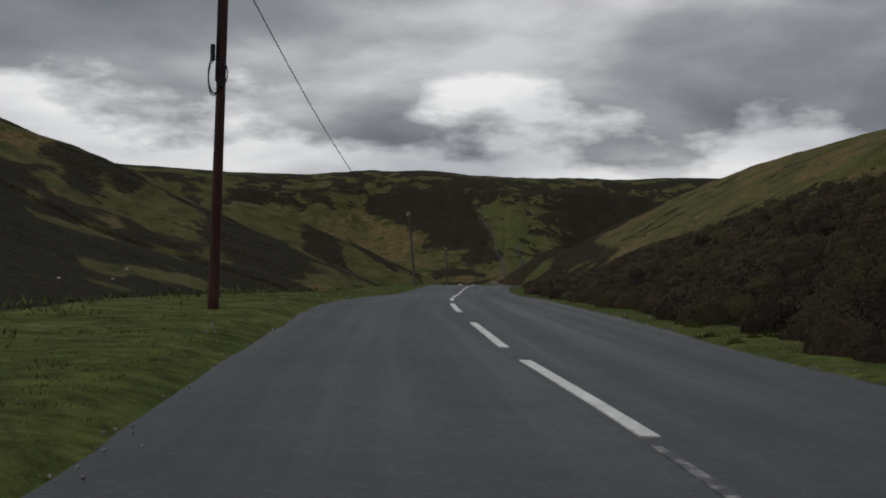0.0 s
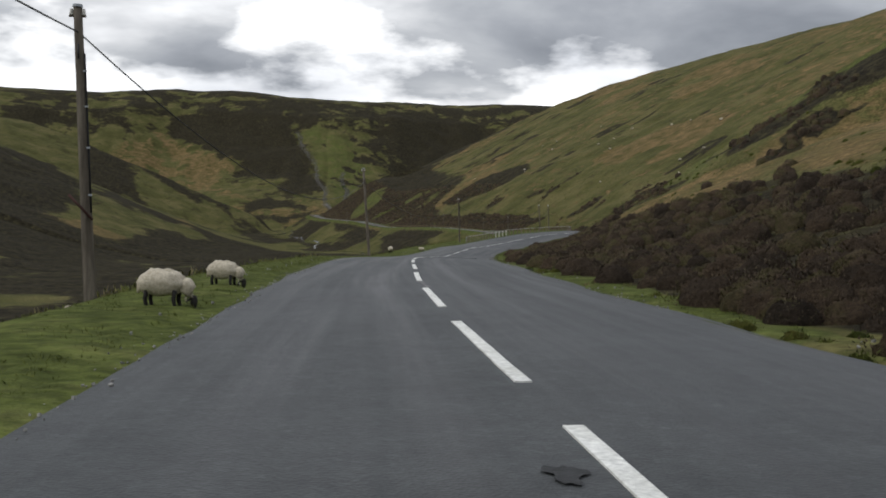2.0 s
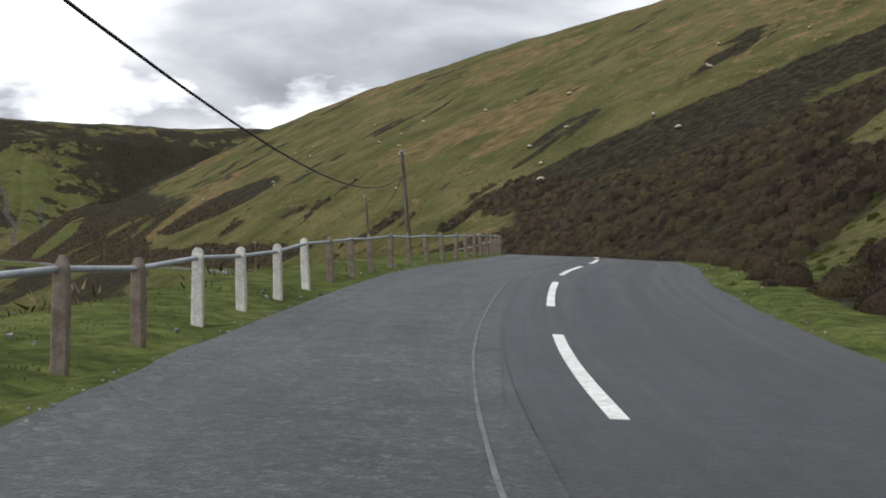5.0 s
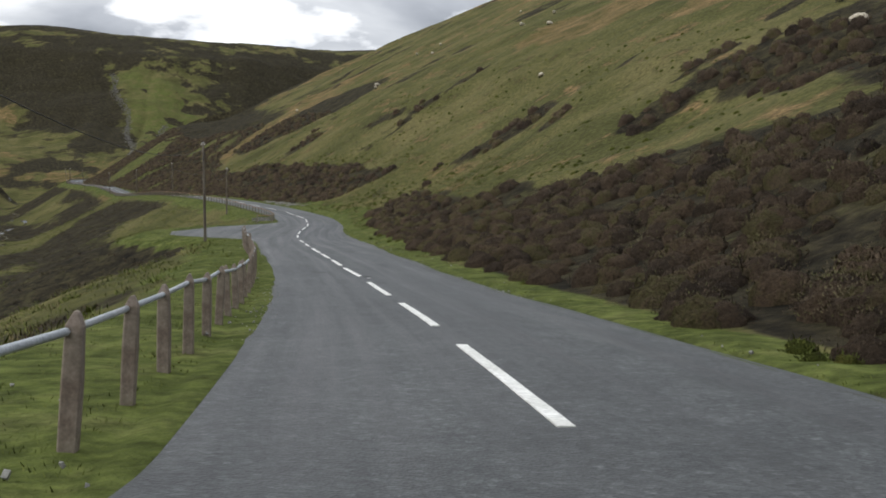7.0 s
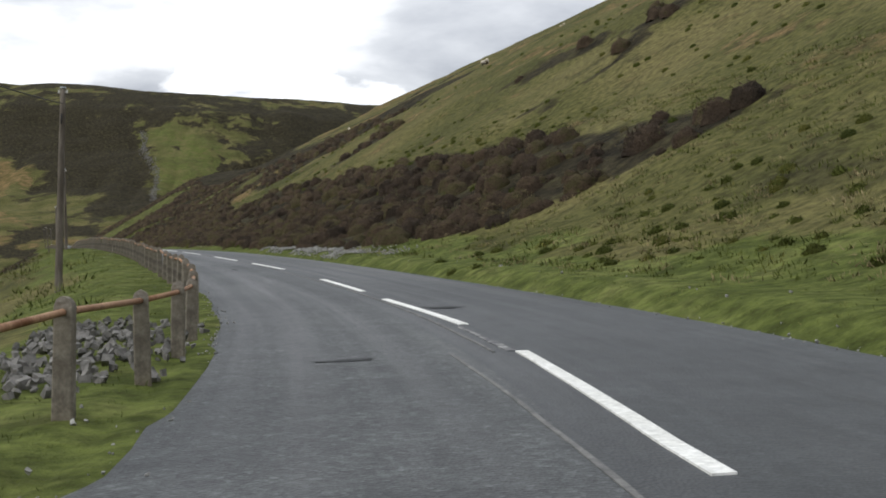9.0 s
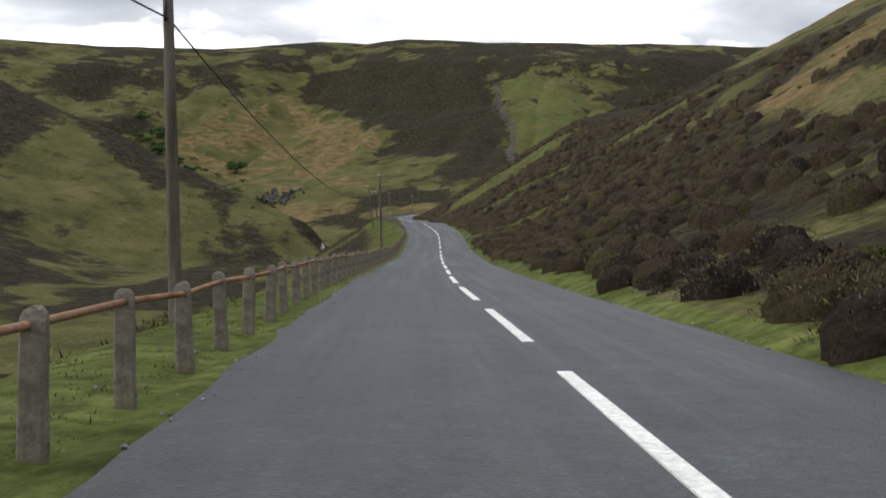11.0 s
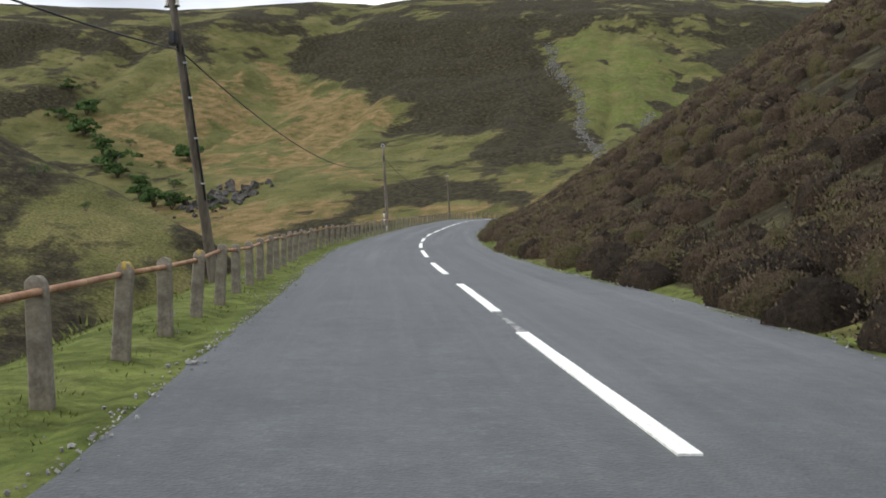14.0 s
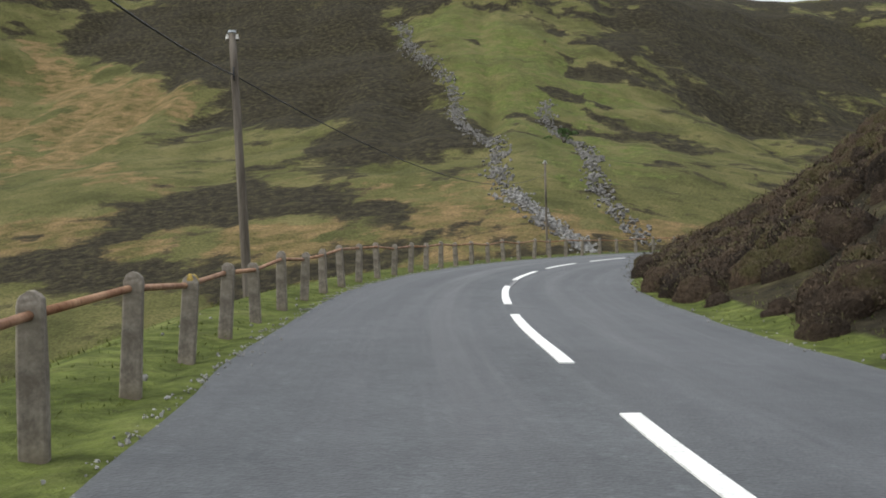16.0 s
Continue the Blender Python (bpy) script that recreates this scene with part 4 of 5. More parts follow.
def make_pole(x, y, tx, ty, top, material, label, radius=0.062, fittings=()):
    pole = tagged(new("telephone_pole"), label, "pole", "poles along the road")
    z = land_z(x, y)
    pole.location = (x, y, z)
    h, lx, ly = top - z, tx - x, ty - y
    bm = bmesh.new()
    n = 9
    tube(bm, [(lx * max(k - 1, -0.5) / (n - 1), ly * max(k - 1, -0.5) / (n - 1), -0.4 + (h + 0.4) * k / n) for k in range(n + 1)], radius * 1.2, 12, radius * 0.8)
    part("shaft", bm, material, pole)
    bm = bmesh.new()
    tube(bm, [(lx - 0.1, ly, h - 0.11), (lx + 0.1, ly, h - 0.11)], 0.014, 6)
    arm = part("crosspiece", bm, material, pole)
    for k in (-1, 1):
        bm = bmesh.new()
        bmesh.ops.create_cone(bm, cap_ends=True, segments=10, radius1=0.028, radius2=0.016, depth=0.07, matrix=pose(lx + 0.07 * k, ly, h - 0.06))
        part("insulator", bm, WHITE_POST, arm, "white porcelain insulator")
    bm = bmesh.new()
    tube(bm, [(lx * 0.8, ly * 0.8 - 0.075, h * 0.82), (lx * 0.82, ly * 0.82 - 0.085, h * 0.84), (lx * 0.83, ly * 0.83 - 0.07, h * 0.87)], 0.014, 6)
    part("cable_clamp", bm, CABLE, pole, "black cable clamp")
    bm = bmesh.new()
    bmesh.ops.create_cone(bm, cap_ends=True, segments=12, radius1=radius * 1.0, radius2=radius * 0.92, depth=0.03, matrix=pose(lx, ly, h + 0.012))
    part("cap", bm, GALV, pole, "grey metal cap")
    if "conduit" in fittings:
        bm = bmesh.new()
        tube(bm, [(lx * q + radius * 1.05, ly * q - 0.03, h * q) for q in (0.3, 0.5, 0.7, 0.84)], 0.013, 6)
        part("conduit", bm, CABLE, pole, "black cable down the shaft")
        for q in (0.36, 0.52, 0.66, 0.78):
            bm = bmesh.new()
            bmesh.ops.create_cube(bm, size=1, matrix=pose(lx * q + radius * 1.02, ly * q - 0.04, h * q) @ Matrix.Diagonal((0.036, 0.03, 0.02, 1)))
            part("clip", bm, GALV, pole, "pale metal clip")
    if "step" in fittings:
        bm = bmesh.new()
        tube(bm, [(lx * 0.3 - 0.19, ly - 0.06, h * 0.36), (lx * 0.3 + 0.09, ly - 0.07, h * 0.275)], 0.016, 6)
        part("brace", bm, RED_POLE, pole, "dark slanting brace")
    if "plate" in fittings:
        bm = bmesh.new()
        bmesh.ops.create_cube(bm, size=1, matrix=pose(0.03, -radius * 1.2, 0.8) @ Matrix.Diagonal((0.055, 0.008, 0.15, 1)))
        bmesh.ops.bevel(bm, geom=bm.edges[:], offset=0.003, segments=1, affect="EDGES")
        plate = part("warning_plate", bm, PLATE, pole, "small yellow warning plate")
        for dz, hh in ((0.045, 0.012), (0.0, 0.03), (-0.045, 0.01)):
            bm = bmesh.new()
            bmesh.ops.create_cube(bm, size=1, matrix=pose(0.03, -radius * 1.2 - 0.006, 0.8 + dz) @ Matrix.Diagonal((0.034, 0.004, hh, 1)))
            part("bar", bm, CABLE, plate, "black bar")
    if "box" in fittings:
        bm = bmesh.new()
        bmesh.ops.create_cube(bm, size=1, matrix=pose(lx + 0.05, ly - 0.07, h - 0.52) @ Matrix.Diagonal((0.1, 0.08, 0.17, 1)))
        bmesh.ops.bevel(bm, geom=bm.edges[:], offset=0.012, segments=2, affect="EDGES")
        part("joint_box", bm, CABLE, pole, "black cable joint box")
    if material is RED_POLE:
        # spare cable hangs in loops beneath a joint box
        bm = bmesh.new()
        tube(bm, [(lx * q - 0.05, ly * q - 0.06, h * q) for q in (0.55, 0.7, 0.85, 0.97)], 0.016, 6)
        part("conduit", bm, CABLE, pole, "black cable down the shaft")
        bm = bmesh.new()
        bmesh.ops.create_cube(bm, size=1, matrix=pose(-0.075, -0.06, h * 0.62) @ Matrix.Diagonal((0.055, 0.06, 0.22, 1)))
        bmesh.ops.bevel(bm, geom=bm.edges[:], offset=0.012, segments=2, affect="EDGES")
        part("joint_box", bm, CABLE, pole, "black cable joint box")
        for cx, rx, rz, drop in ((-0.045, 0.075, 0.26, 0.0), (-0.03, 0.085, 0.22, 0.05), (0.06, 0.075, 0.16, 0.08), (0.05, 0.06, 0.19, 0.03)):
            bm = bmesh.new()
            cz = h * 0.62 - 0.05 - rz - drop
            tube(bm, [(cx + rx * math.cos(q), -0.085, cz + rz * math.sin(q)) for q in [2 * math.pi * k / 20 for k in range(21)]], 0.009, 6)
            part("cable_loop", bm, CABLE, pole, "spare cable coiled in a loop")
    return Vector((tx, ty, top)) - Vector((lx, ly, h)) * ((0.3 if 80 < y < 90 or 270 < y < 316 else 0.62) / h)


POLES = [(-6.5, -25, -6.5, -25, 4.0), (-4.15, 13.1, -4.1, 13.1, 5.3), (-5.6, 47.8, -5.9, 47.4, 4.28), (-7.25, 84.5, -7.42, 84.5, 4.8), (-3.5, 121.0, -3.8, 121.8, 5.5),
         (4.4, 157.0, 4.2, 156.4, 5.58), (17.2, 191.1, 17.0, 191.1, 6.4), (23.4, 218.6, 23.2, 218.6, 7.4), (25.6, 273.2, 25.5, 273.2, 6.95), (25.7, 313.7, 25.7, 314.0, 7.5),
         (19.0, 345.5, 18.9, 345.5, 9.3), (12.0, 375.0, 11.9, 375, 9.6), (2.6, 420.3, 2.5, 420.3, 10.75), (-7.1, 455.6, -7.5, 455.0, 12.3), (-15.4, 488.9, -15.55, 488.0, 13.72),
         (-21.6, 521.0, -22.1, 522.0, 15.5), (-26.9, 560.8, -27.1, 560.8, 17.0), (-20.5, 598, -20.6, 598, 19.0)]


def make_wires(tops):
    for k_span, (a, b) in enumerate(zip(tops, tops[1:])):
        bm = bmesh.new()
        n = 24
        span = (b - a).length
        sag = span * {2: 0.016, 3: 0.036, 4: 0.036, 5: 0.036, 9: 0.014}.get(k_span, 0.026)
        pts = []
        for k in range(n + 1):
            f = k / n
            p = a.lerp(b, f)
            p.z -= sag * 4 * f * (1 - f)
            pts.append(p)
        tube(bm, pts, 0.0095, 6)
        me = bpy.data.meshes.new("overhead_cable")
        bm.to_mesh(me)
        bm.free()
        me.materials.append(CABLE)
        tagged(new("overhead_cable", me), "black overhead telephone cable between two poles", "cable", "overhead cables")


tops = []
for k, row in enumerate(POLES):
    tops.append(make_pole(*row, RED_POLE if k == 1 else POLE, "red-brown creosoted telephone pole on the verge" if k == 1 else "weathered grey wooden telephone pole",
                          fittings={3: ("conduit", "step"), 5: ("plate", "conduit"), 12: ("conduit",), 14: ("box", "conduit")}.get(k, ())))
make_wires(tops)


# ---- surface of the road: older lane, seams, patches ----
def lane_sheet(name, label, y0, y1, left, right, material, lift, ragged=0.12, seed=0, taper=0):
    """A thin layer on the road between two offsets (None: the road's own edge)."""
    k0, k1 = row_at(y0), row_at(y1)
    rows, V, lane = 0, [], []
    cols = 9
    for k in range(k0, k1 + 1):
        a = -np.interp(AY[k], LEFT_Y, LEFT_W) + 0.02 if left is None else left + ragged * (value_noise(k * 0.3, seed, 3) - 0.5)
        b = np.interp(AY[k], RIGHT_Y, RIGHT_W) - 0.02 if right is None else right + ragged * (value_noise(k * 0.3, seed + 5, 4) - 0.5)
        lw, rw = np.interp(AY[k], LEFT_Y, LEFT_W), np.interp(AY[k], RIGHT_Y, RIGHT_W)
        for c in np.linspace(0, 1, cols):
            off = a + (b - a) * c
            lane.append((off, k * STEP, off / (rw if off > 0 else lw)))
            V.append(on_road(k, a + (b - a) * c, lift - (0.02 if k - k0 < taper and value_noise(c * 9, k * 0.7, 6) > (k - k0) / taper else 0)))
        rows += 1
    ob = grid_mesh(name, np.array(V), rows, cols, material)
    lane_places(ob, *np.array(lane).T)
    return tagged(ob, label, "road surface", kind="structure")


lane_sheet("old_lane", "older gravelly tarmac of the near lane", 108, 224, None, -0.42, OLD_ASPHALT, 0.004, 0.15, 1, taper=6)
lane_sheet("new_lane", "newer dark tarmac laid on one lane", 111, 224, -0.42, None, NEW_ASPHALT, 0.006, 0.0, 4)
lane_sheet("old_carriageway", "older patched and gravelly tarmac", 224, 269, None, None, OLD_ASPHALT, 0.004, 0.15, 2)
lane_sheet("old_lane", "older gravelly tarmac spreading into the lay-by", 269, 345, None, -0.35, OLD_ASPHALT, 0.004, 0.15, 3)
SEAM_LABEL = "pale sealed seam between two strips of tarmac"
for y0, y1, off, w in ((111, 222, ([111, 145, 156, 166, 222], [-0.43, -0.43, -0.5, -0.62, -0.5]), 0.019), (270, 300, -0.38, 0.024), (300, 330, -0.1, 0.02)):
    tagged(strip("tarmac_seam", row_at(y0), row_at(y1), off, w, SEAM, 0.0085, None, 0.9, int(y0)), SEAM_LABEL, "road seam", kind="structure")
for y, off, w in ((111, 0.78, 2.4), (224, 0.0, 3.3)):
    tagged(strip("tarmac_joint", row_at(y), row_at(y) + 0.12, off, w, TAR, 0.0085, None, 0.0, 3), "dark joint across the tarmac", "road seam", kind="structure")


def blot(x, y, rx, ry, seed, material, name, label, lift=0.0085):
    """A ragged flat patch on the road."""
    rnd = random.Random(seed)
    k = row_at(y)
    n, V, F = 22, [], []
    ph = [rnd.uniform(0, 6.28) for _ in range(4)]
    for ring in (0.0, 0.35, 0.7, 1.0):
        for i in range(n if ring else 1):
            a = 2 * math.pi * i / n
            r = (1 + 0.25 * math.sin(3 * a + ph[0]) + 0.18 * math.sin(5 * a + ph[1]) + 0.12 * math.sin(9 * a + ph[2])) * ring
            o, s = x + rx * r * math.cos(a), ry * r * math.sin(a)
            kf = max(0, min(len(AXIS) - 2, k + s / STEP))
            p, q = on_road(int(kf), o, lift), on_road(int(kf) + 1, o, lift)
            f = kf - int(kf)
            V.append(tuple(p[m] * (1 - f) + q[m] * f for m in range(3)))
    F += [(0, 1 + i, 1 + (i + 1) % n) for i in range(n)]
    for ring in range(2):
        base = 1 + ring * n
        F += [(base + i, base + n + i, base + n + (i + 1) % n, base + (i + 1) % n) for i in range(n)]
    ob = mesh_object(name, V, F, material, False)
    return tagged(ob, label, "road patch", kind="structure")


DARK_SPOTS = [
    [(75.1, -0.2, 0.06, 0.12), (58.0, -0.15, 0.03, 0.1), (59.4, -0.13, 0.025, 0.4), (115.3, -0.4, 0.1, 0.1), (112.2, -0.45, 0.08, 0.05), (111.1, -0.66, 0.07, 0.06), (120.9, -1.2, 0.2, 0.12), (131.9, -1.13, 0.07, 0.1)],
    [(132.9, -0.9, 0.05, 0.1), (140.7, -1.06, 0.06, 0.04), (143.4, -0.25, 0.06, 0.05), (150.4, -0.4, 0.1, 0.05), (155.3, -0.46, 0.06, 0.025), (154.6, -0.46, 0.06, 0.06), (154.0, -0.44, 0.05, 0.04), (153.5, -0.42, 0.05, 0.025), (152.1, -0.48, 0.07, 0.025)],
    [(243.35, 0.14, 0.1, 0.13), (245.35, 0.5, 0.13, 0.04), (245.7, -0.72, 0.06, 0.05), (244.85, -0.67, 0.12, 0.12), (248.6, 0.0, 0.07, 0.08), (255.8, 0.9, 0.3, 0.15), (248.1, 0.96, 0.12, 0.12), (264.9, 0.2, 0.05, 0.05), (264.3, 0.24, 0.035, 0.2), (263.7, 0.3, 0.03, 0.22), (263.1, 0.36, 0.04, 0.2)],
    [(268.3, 0.55, 0.36, 0.03), (267.6, 1.3, 0.16, 0.05), (267.2, 1.62, 0.2, 0.05), (262.5, 1.34, 0.16, 0.05), (262.1, 1.05, 0.1, 0.04), (300.1, -1.06, 0.17, 0.06), (304.2, 0.33, 0.2, 0.1), (318.9, -1.5, 0.13, 0.05), (318.0, -0.9, 0.16, 0.07), (317.4, -1.27, 0.11, 0.05), (315.4, -0.85, 0.05, 0.35)],
    [(315.9, -0.5, 0.12, 0.05), (314.7, -1.02, 0.1, 0.05), (282.8, -1.2, 0.14, 0.08), (279.2, -0.61, 0.09, 0.04), (279.8, -0.66, 0.1, 0.05), (283.3, -0.8, 0.08, 0.1), (280.7, -0.59, 0.1, 0.06), (281.9, -1.2, 0.12, 0.08)],
    [(281.3, -1.0, 0.1, 0.07), (280.9, -0.78, 0.1, 0.1), (285.1, -0.64, 0.1, 0.18), (284.2, -0.7, 0.08, 0.1), (290.0, -1.7, 0.3, 0.2), (292.0, -0.9, 0.2, 0.2), (444.1, -0.86, 0.1, 0.05), (444.5, -0.62, 0.08, 0.05)],
]
PALE_SPOTS = [(143.7, -1.14, 0.09, 0.08), (127.4, -1.6, 0.06, 0.03), (126.5, -1.3, 0.06, 0.03)]


def make_blots():
    rnd = random.Random(77)
    for row in DARK_SPOTS:
        for y, x, rx, ry in row:
            blot(x, y, rx, ry, rnd.random(), TAR, "tar_patch", "dark broken patch in the tarmac")
    for y, x, rx, ry in PALE_SPOTS:
        blot(x, y, rx, ry, rnd.random(), DUST, "grit_patch", "pale grit and damp patch on the tarmac", 0.0095)
    blot(0.14, 243.28, 0.045, 0.06, rnd.random(), PAINT, "paint_scrap", "scrap of white paint left beside a pothole", 0.0105)
    # a wet patch, pale because sky reflection is painted in
    blot(1.3, 443.3, 0.6, 1.1, rnd.random(), PUDDLE_SHEEN, "puddle_patch", "puddle with the sky's reflection put into its pale colour", 0.007)


make_blots()


# ---- vegetation: sprigs gathered in clumps ----
def triangles(name, V, material, label, category):
    """One mesh from an array of triangles, n x 3 x 3, and their normals."""
    V, N = V
    me = bpy.data.meshes.new(name)
    n = len(V)
    me.vertices.add(n * 3)
    me.vertices.foreach_set("co", V.astype(np.float32).ravel())
    me.loops.add(n * 3)
    me.loops.foreach_set("vertex_index", np.arange(n * 3, dtype=np.int32))
    me.polygons.add(n)
    me.polygons.foreach_set("loop_start", np.arange(0, n * 3, 3, dtype=np.int32))
    me.polygons.foreach_set("loop_total", np.full(n, 3, np.int32))
    at = me.attributes.new("custom_normal", "FLOAT_VECTOR", "POINT")
    at.data.foreach_set("vector", np.repeat(N, 3, 0).astype(np.float32).ravel())
    me.materials.append(material)
    me.update(calc_edges=True)
    return tagged(new(name, me), label, category, kind="stuff")


def sprigs(C, R, H, per, size, rng, up=0.5, slim=0.42, wild=0.35):
    """Triangles that fill domes with centres C, radii R and heights H."""
    n = len(C)
    a = rng.uniform(0, 2 * np.pi, (n, per))
    cz = rng.uniform(0.0, 1, (n, per))
    sr = np.sqrt(1 - cz**2)
    D = np.stack([sr * np.cos(a), sr * np.sin(a), cz], -1)
    # each dome has lobes of its own
    ph = rng.uniform(0, 6.28, (n, 1))
    lobes = 1 + 0.13 * np.sin(3 * a + ph) * sr + 0.1 * np.sin(5 * a + 2 * ph + 4 * cz)
    lump = (0.8 + 0.24 * rng.random((n, per)))[..., None] * lobes[..., None]
    base = C[:, None, :] + D * lump * np.stack([R, R, H], -1)[:, None, :] * 0.9
    way = D * 0.7 + np.array([0, 0, up]) + rng.normal(0, wild, D.shape)
    way /= np.linalg.norm(way, axis=-1, keepdims=True)
    sz = (size * rng.uniform(0.6, 1.4, (n, per, 1))) * np.clip(R, 0.25, 2)[:, None, None] / 0.45
    side = np.cross(way, rng.normal(0, 1, D.shape))
    side /= np.linalg.norm(side, axis=-1, keepdims=True) + 1e-9
    tip = base + way * sz
    low = base - way * sz * 0.35
    V = np.stack([low - side * sz * slim, low + side * sz * slim, tip], 2).reshape(-1, 3, 3)
    # each leaf is lit as part of its rounded clump
    D = D.reshape(-1, 3)
    face = np.cross(V[:, 1] - V[:, 0], V[:, 2] - V[:, 0])
    face /= np.linalg.norm(face, axis=1, keepdims=True) + 1e-12
    turn = (face * D).sum(1) < 0
    V[turn] = V[turn][:, ::-1]
    face[turn] *= -1
    N = D + 0.25 * face + np.array([0, 0, 0.15])
    return V, N / np.linalg.norm(N, axis=1, keepdims=True)


def foliage(name, stops, scale=1.3):
    m, nt, p = shader(name, 0.9)
    p.inputs["Specular IOR Level"].default_value = 0.1
    n = noise_node(nt, scale, 5, 0.7)
    g = nt.nodes.new("ShaderNodeNewGeometry")
    rnd = ramp_node(nt, g.outputs["Random Per Island"], (0.0, (0.84, 0.84, 0.84)), (1.0, (1.16, 1.14, 1.12))).outputs[0]
    col = mix_node(nt, 0.85, ramp_node(nt, n.outputs["Fac"], *stops).outputs[0], rnd, "MULTIPLY")
    nt.links.new(col, p.inputs["Base Color"])
    return m


HEATHER = foliage("heather", ((0.3, (0.028, 0.024, 0.02)), (0.42, (0.058, 0.044, 0.032)), (0.5, (0.09, 0.066, 0.045)), (0.56, (0.078, 0.08, 0.032)), (0.62, (0.104, 0.08, 0.055)), (0.72, (0.125, 0.11, 0.06))), 0.9)
BILBERRY = foliage("green shrublets", ((0.32, (0.036, 0.05, 0.011)), (0.55, (0.075, 0.088, 0.019)), (0.7, (0.125, 0.115, 0.03))), 0.9)
GRASS = foliage("verge grass", ((0.34, (0.066, 0.083, 0.02)), (0.52, (0.1, 0.12, 0.03)), (0.68, (0.15, 0.146, 0.052))), 0.5)
STRAW = foliage("dead grass", ((0.3, (0.12, 0.1, 0.05)), (0.7, (0.24, 0.2, 0.11))), 0.9)
BUSH = foliage("bush leaves", ((0.3, (0.032, 0.062, 0.02)), (0.7, (0.078, 0.128, 0.04))), 0.6)


def scatter(y0, y1, t0, t1, density, side, rng):
    """Random places beside the road: y range, distance from its edge, number per square metre."""
    k0, k1 = row_at(y0), row_at(y1)
    n = int((k1 - k0) * STEP * (t1 - t0) * density)
    k = rng.integers(k0, k1, n)
    t = rng.uniform(t0, t1, n)
    edge = np.where(side > 0, np.interp(AY[k], RIGHT_Y, RIGHT_W), np.interp(AY[k], LEFT_Y, LEFT_W))
    off = side * (edge + t)
    x = AXIS[k, 0] + RIGHT[k, 0] * off + rng.normal(0, 0.3, n)
    y = AXIS[k, 1] + RIGHT[k, 1] * off + rng.normal(0, 0.3, n)
    i, d = road_place(x, y)
    ok = np.abs(d) > np.where(d > 0, np.interp(AY[i], RIGHT_Y, RIGHT_W), np.interp(AY[i], LEFT_Y, LEFT_W)) + 0.12
    x, y = x[ok], y[ok]
    z = ground(x, y)
    i, d = road_place(x, y)
    return x, y, z, cover(x, y, z, i, d)


def domes(name, C, R, H, material, label, category, rng):
    """Low lumpy cushions, one joined mesh."""
    seg, rings = 12, (0.0, 0.2, 0.4, 0.6, 0.8)
    a = np.arange(seg) * 2 * np.pi / seg
    unit = [np.stack([np.cos(q * np.pi / 2) * np.cos(a + q), np.cos(q * np.pi / 2) * np.sin(a + q), np.full(seg, np.sin(q * np.pi / 2))], 1) for q in rings]
    unit = np.vstack(unit + [np.array([[0, 0, 1.0]])])
    n, m = len(C), len(unit)
    lump = rng.uniform(0.84, 1.1, (n, m, 1))
    V = C[:, None, :] + unit[None] * lump * np.stack([R, R, H], -1)[:, None, :]
    V[:, :seg, 2] -= 0.2
    V[:, :, 2] += 0.22 * H[:, None] * (fbm(V[..., 0].ravel() * 3, V[..., 1].ravel() * 3, 2, 177).reshape(n, m) - 0.5)
    F = []
    for r in range(len(rings) - 1):
        for k in range(seg):
            p, q = r * seg + k, r * seg + (k + 1) % seg
            F += [(p, q, q + seg), (p, q + seg, p + seg)]
    last = (len(rings) - 1) * seg
    F += [(last + k, last + (k + 1) % seg, m - 1) for k in range(seg)]
    F = (np.array(F)[None] + (np.arange(n) * m)[:, None, None]).reshape(-1, 3).astype(np.int32)
    me = bpy.data.meshes.new(name)
    me.vertices.add(n * m)
    me.vertices.foreach_set("co", V.astype(np.float32).ravel())
    me.loops.add(F.size)
    me.loops.foreach_set("vertex_index", F.ravel())
    me.polygons.add(len(F))
    me.polygons.foreach_set("loop_start", np.arange(0, F.size, 3, dtype=np.int32))
    me.polygons.foreach_set("loop_total", np.full(len(F), 3, np.int32))
    me.polygons.foreach_set("use_smooth", np.ones(len(F), bool))
    me.materials.append(material)
    me.update(calc_edges=True)
    return tagged(new(name, me), label, category, kind="stuff")


def make_cushion(name, *stops):
    """Dense low growth: colours in drifts, with shade in the gaps between shoots painted into the colour."""
    m, nt, p = shader(name, 1.0)
    p.inputs["Specular IOR Level"].default_value = 0.06
    g = nt.nodes.new("ShaderNodeNewGeometry")
    n = noise_node(nt, 1.1, 6, 0.7)
    f = noise_node(nt, 22, 6, 0.8)
    own = nt.nodes.new("ShaderNodeMath")
    own.operation = "MULTIPLY_ADD"
    own.inputs[1].default_value, own.inputs[2].default_value = 0.3, 0.35
    nt.links.new(g.outputs["Random Per Island"], own.inputs[0])
    hue = mix_node(nt, 0.55, n.outputs["Fac"], own.outputs[0])
    col = ramp_node(nt, hue, *stops).outputs[0]
    col = mix_node(nt, 0.95, col, ramp_node(nt, f.outputs["Fac"], (0.36, (0.5, 0.5, 0.5)), (0.5, (0.98, 0.98, 0.98)), (0.64, (1.35, 1.32, 1.26))).outputs[0], "MULTIPLY")
    col = mix_node(nt, 0.6, col, ramp_node(nt, g.outputs["Random Per Island"], (0.0, (0.72, 0.73, 0.76)), (1.0, (1.22, 1.18, 1.08))).outputs[0], "MULTIPLY")
    nt.links.new(col, p.inputs["Base Color"])
    bump(nt, p, f.outputs["Fac"], 1.0, 0.09)
    return m


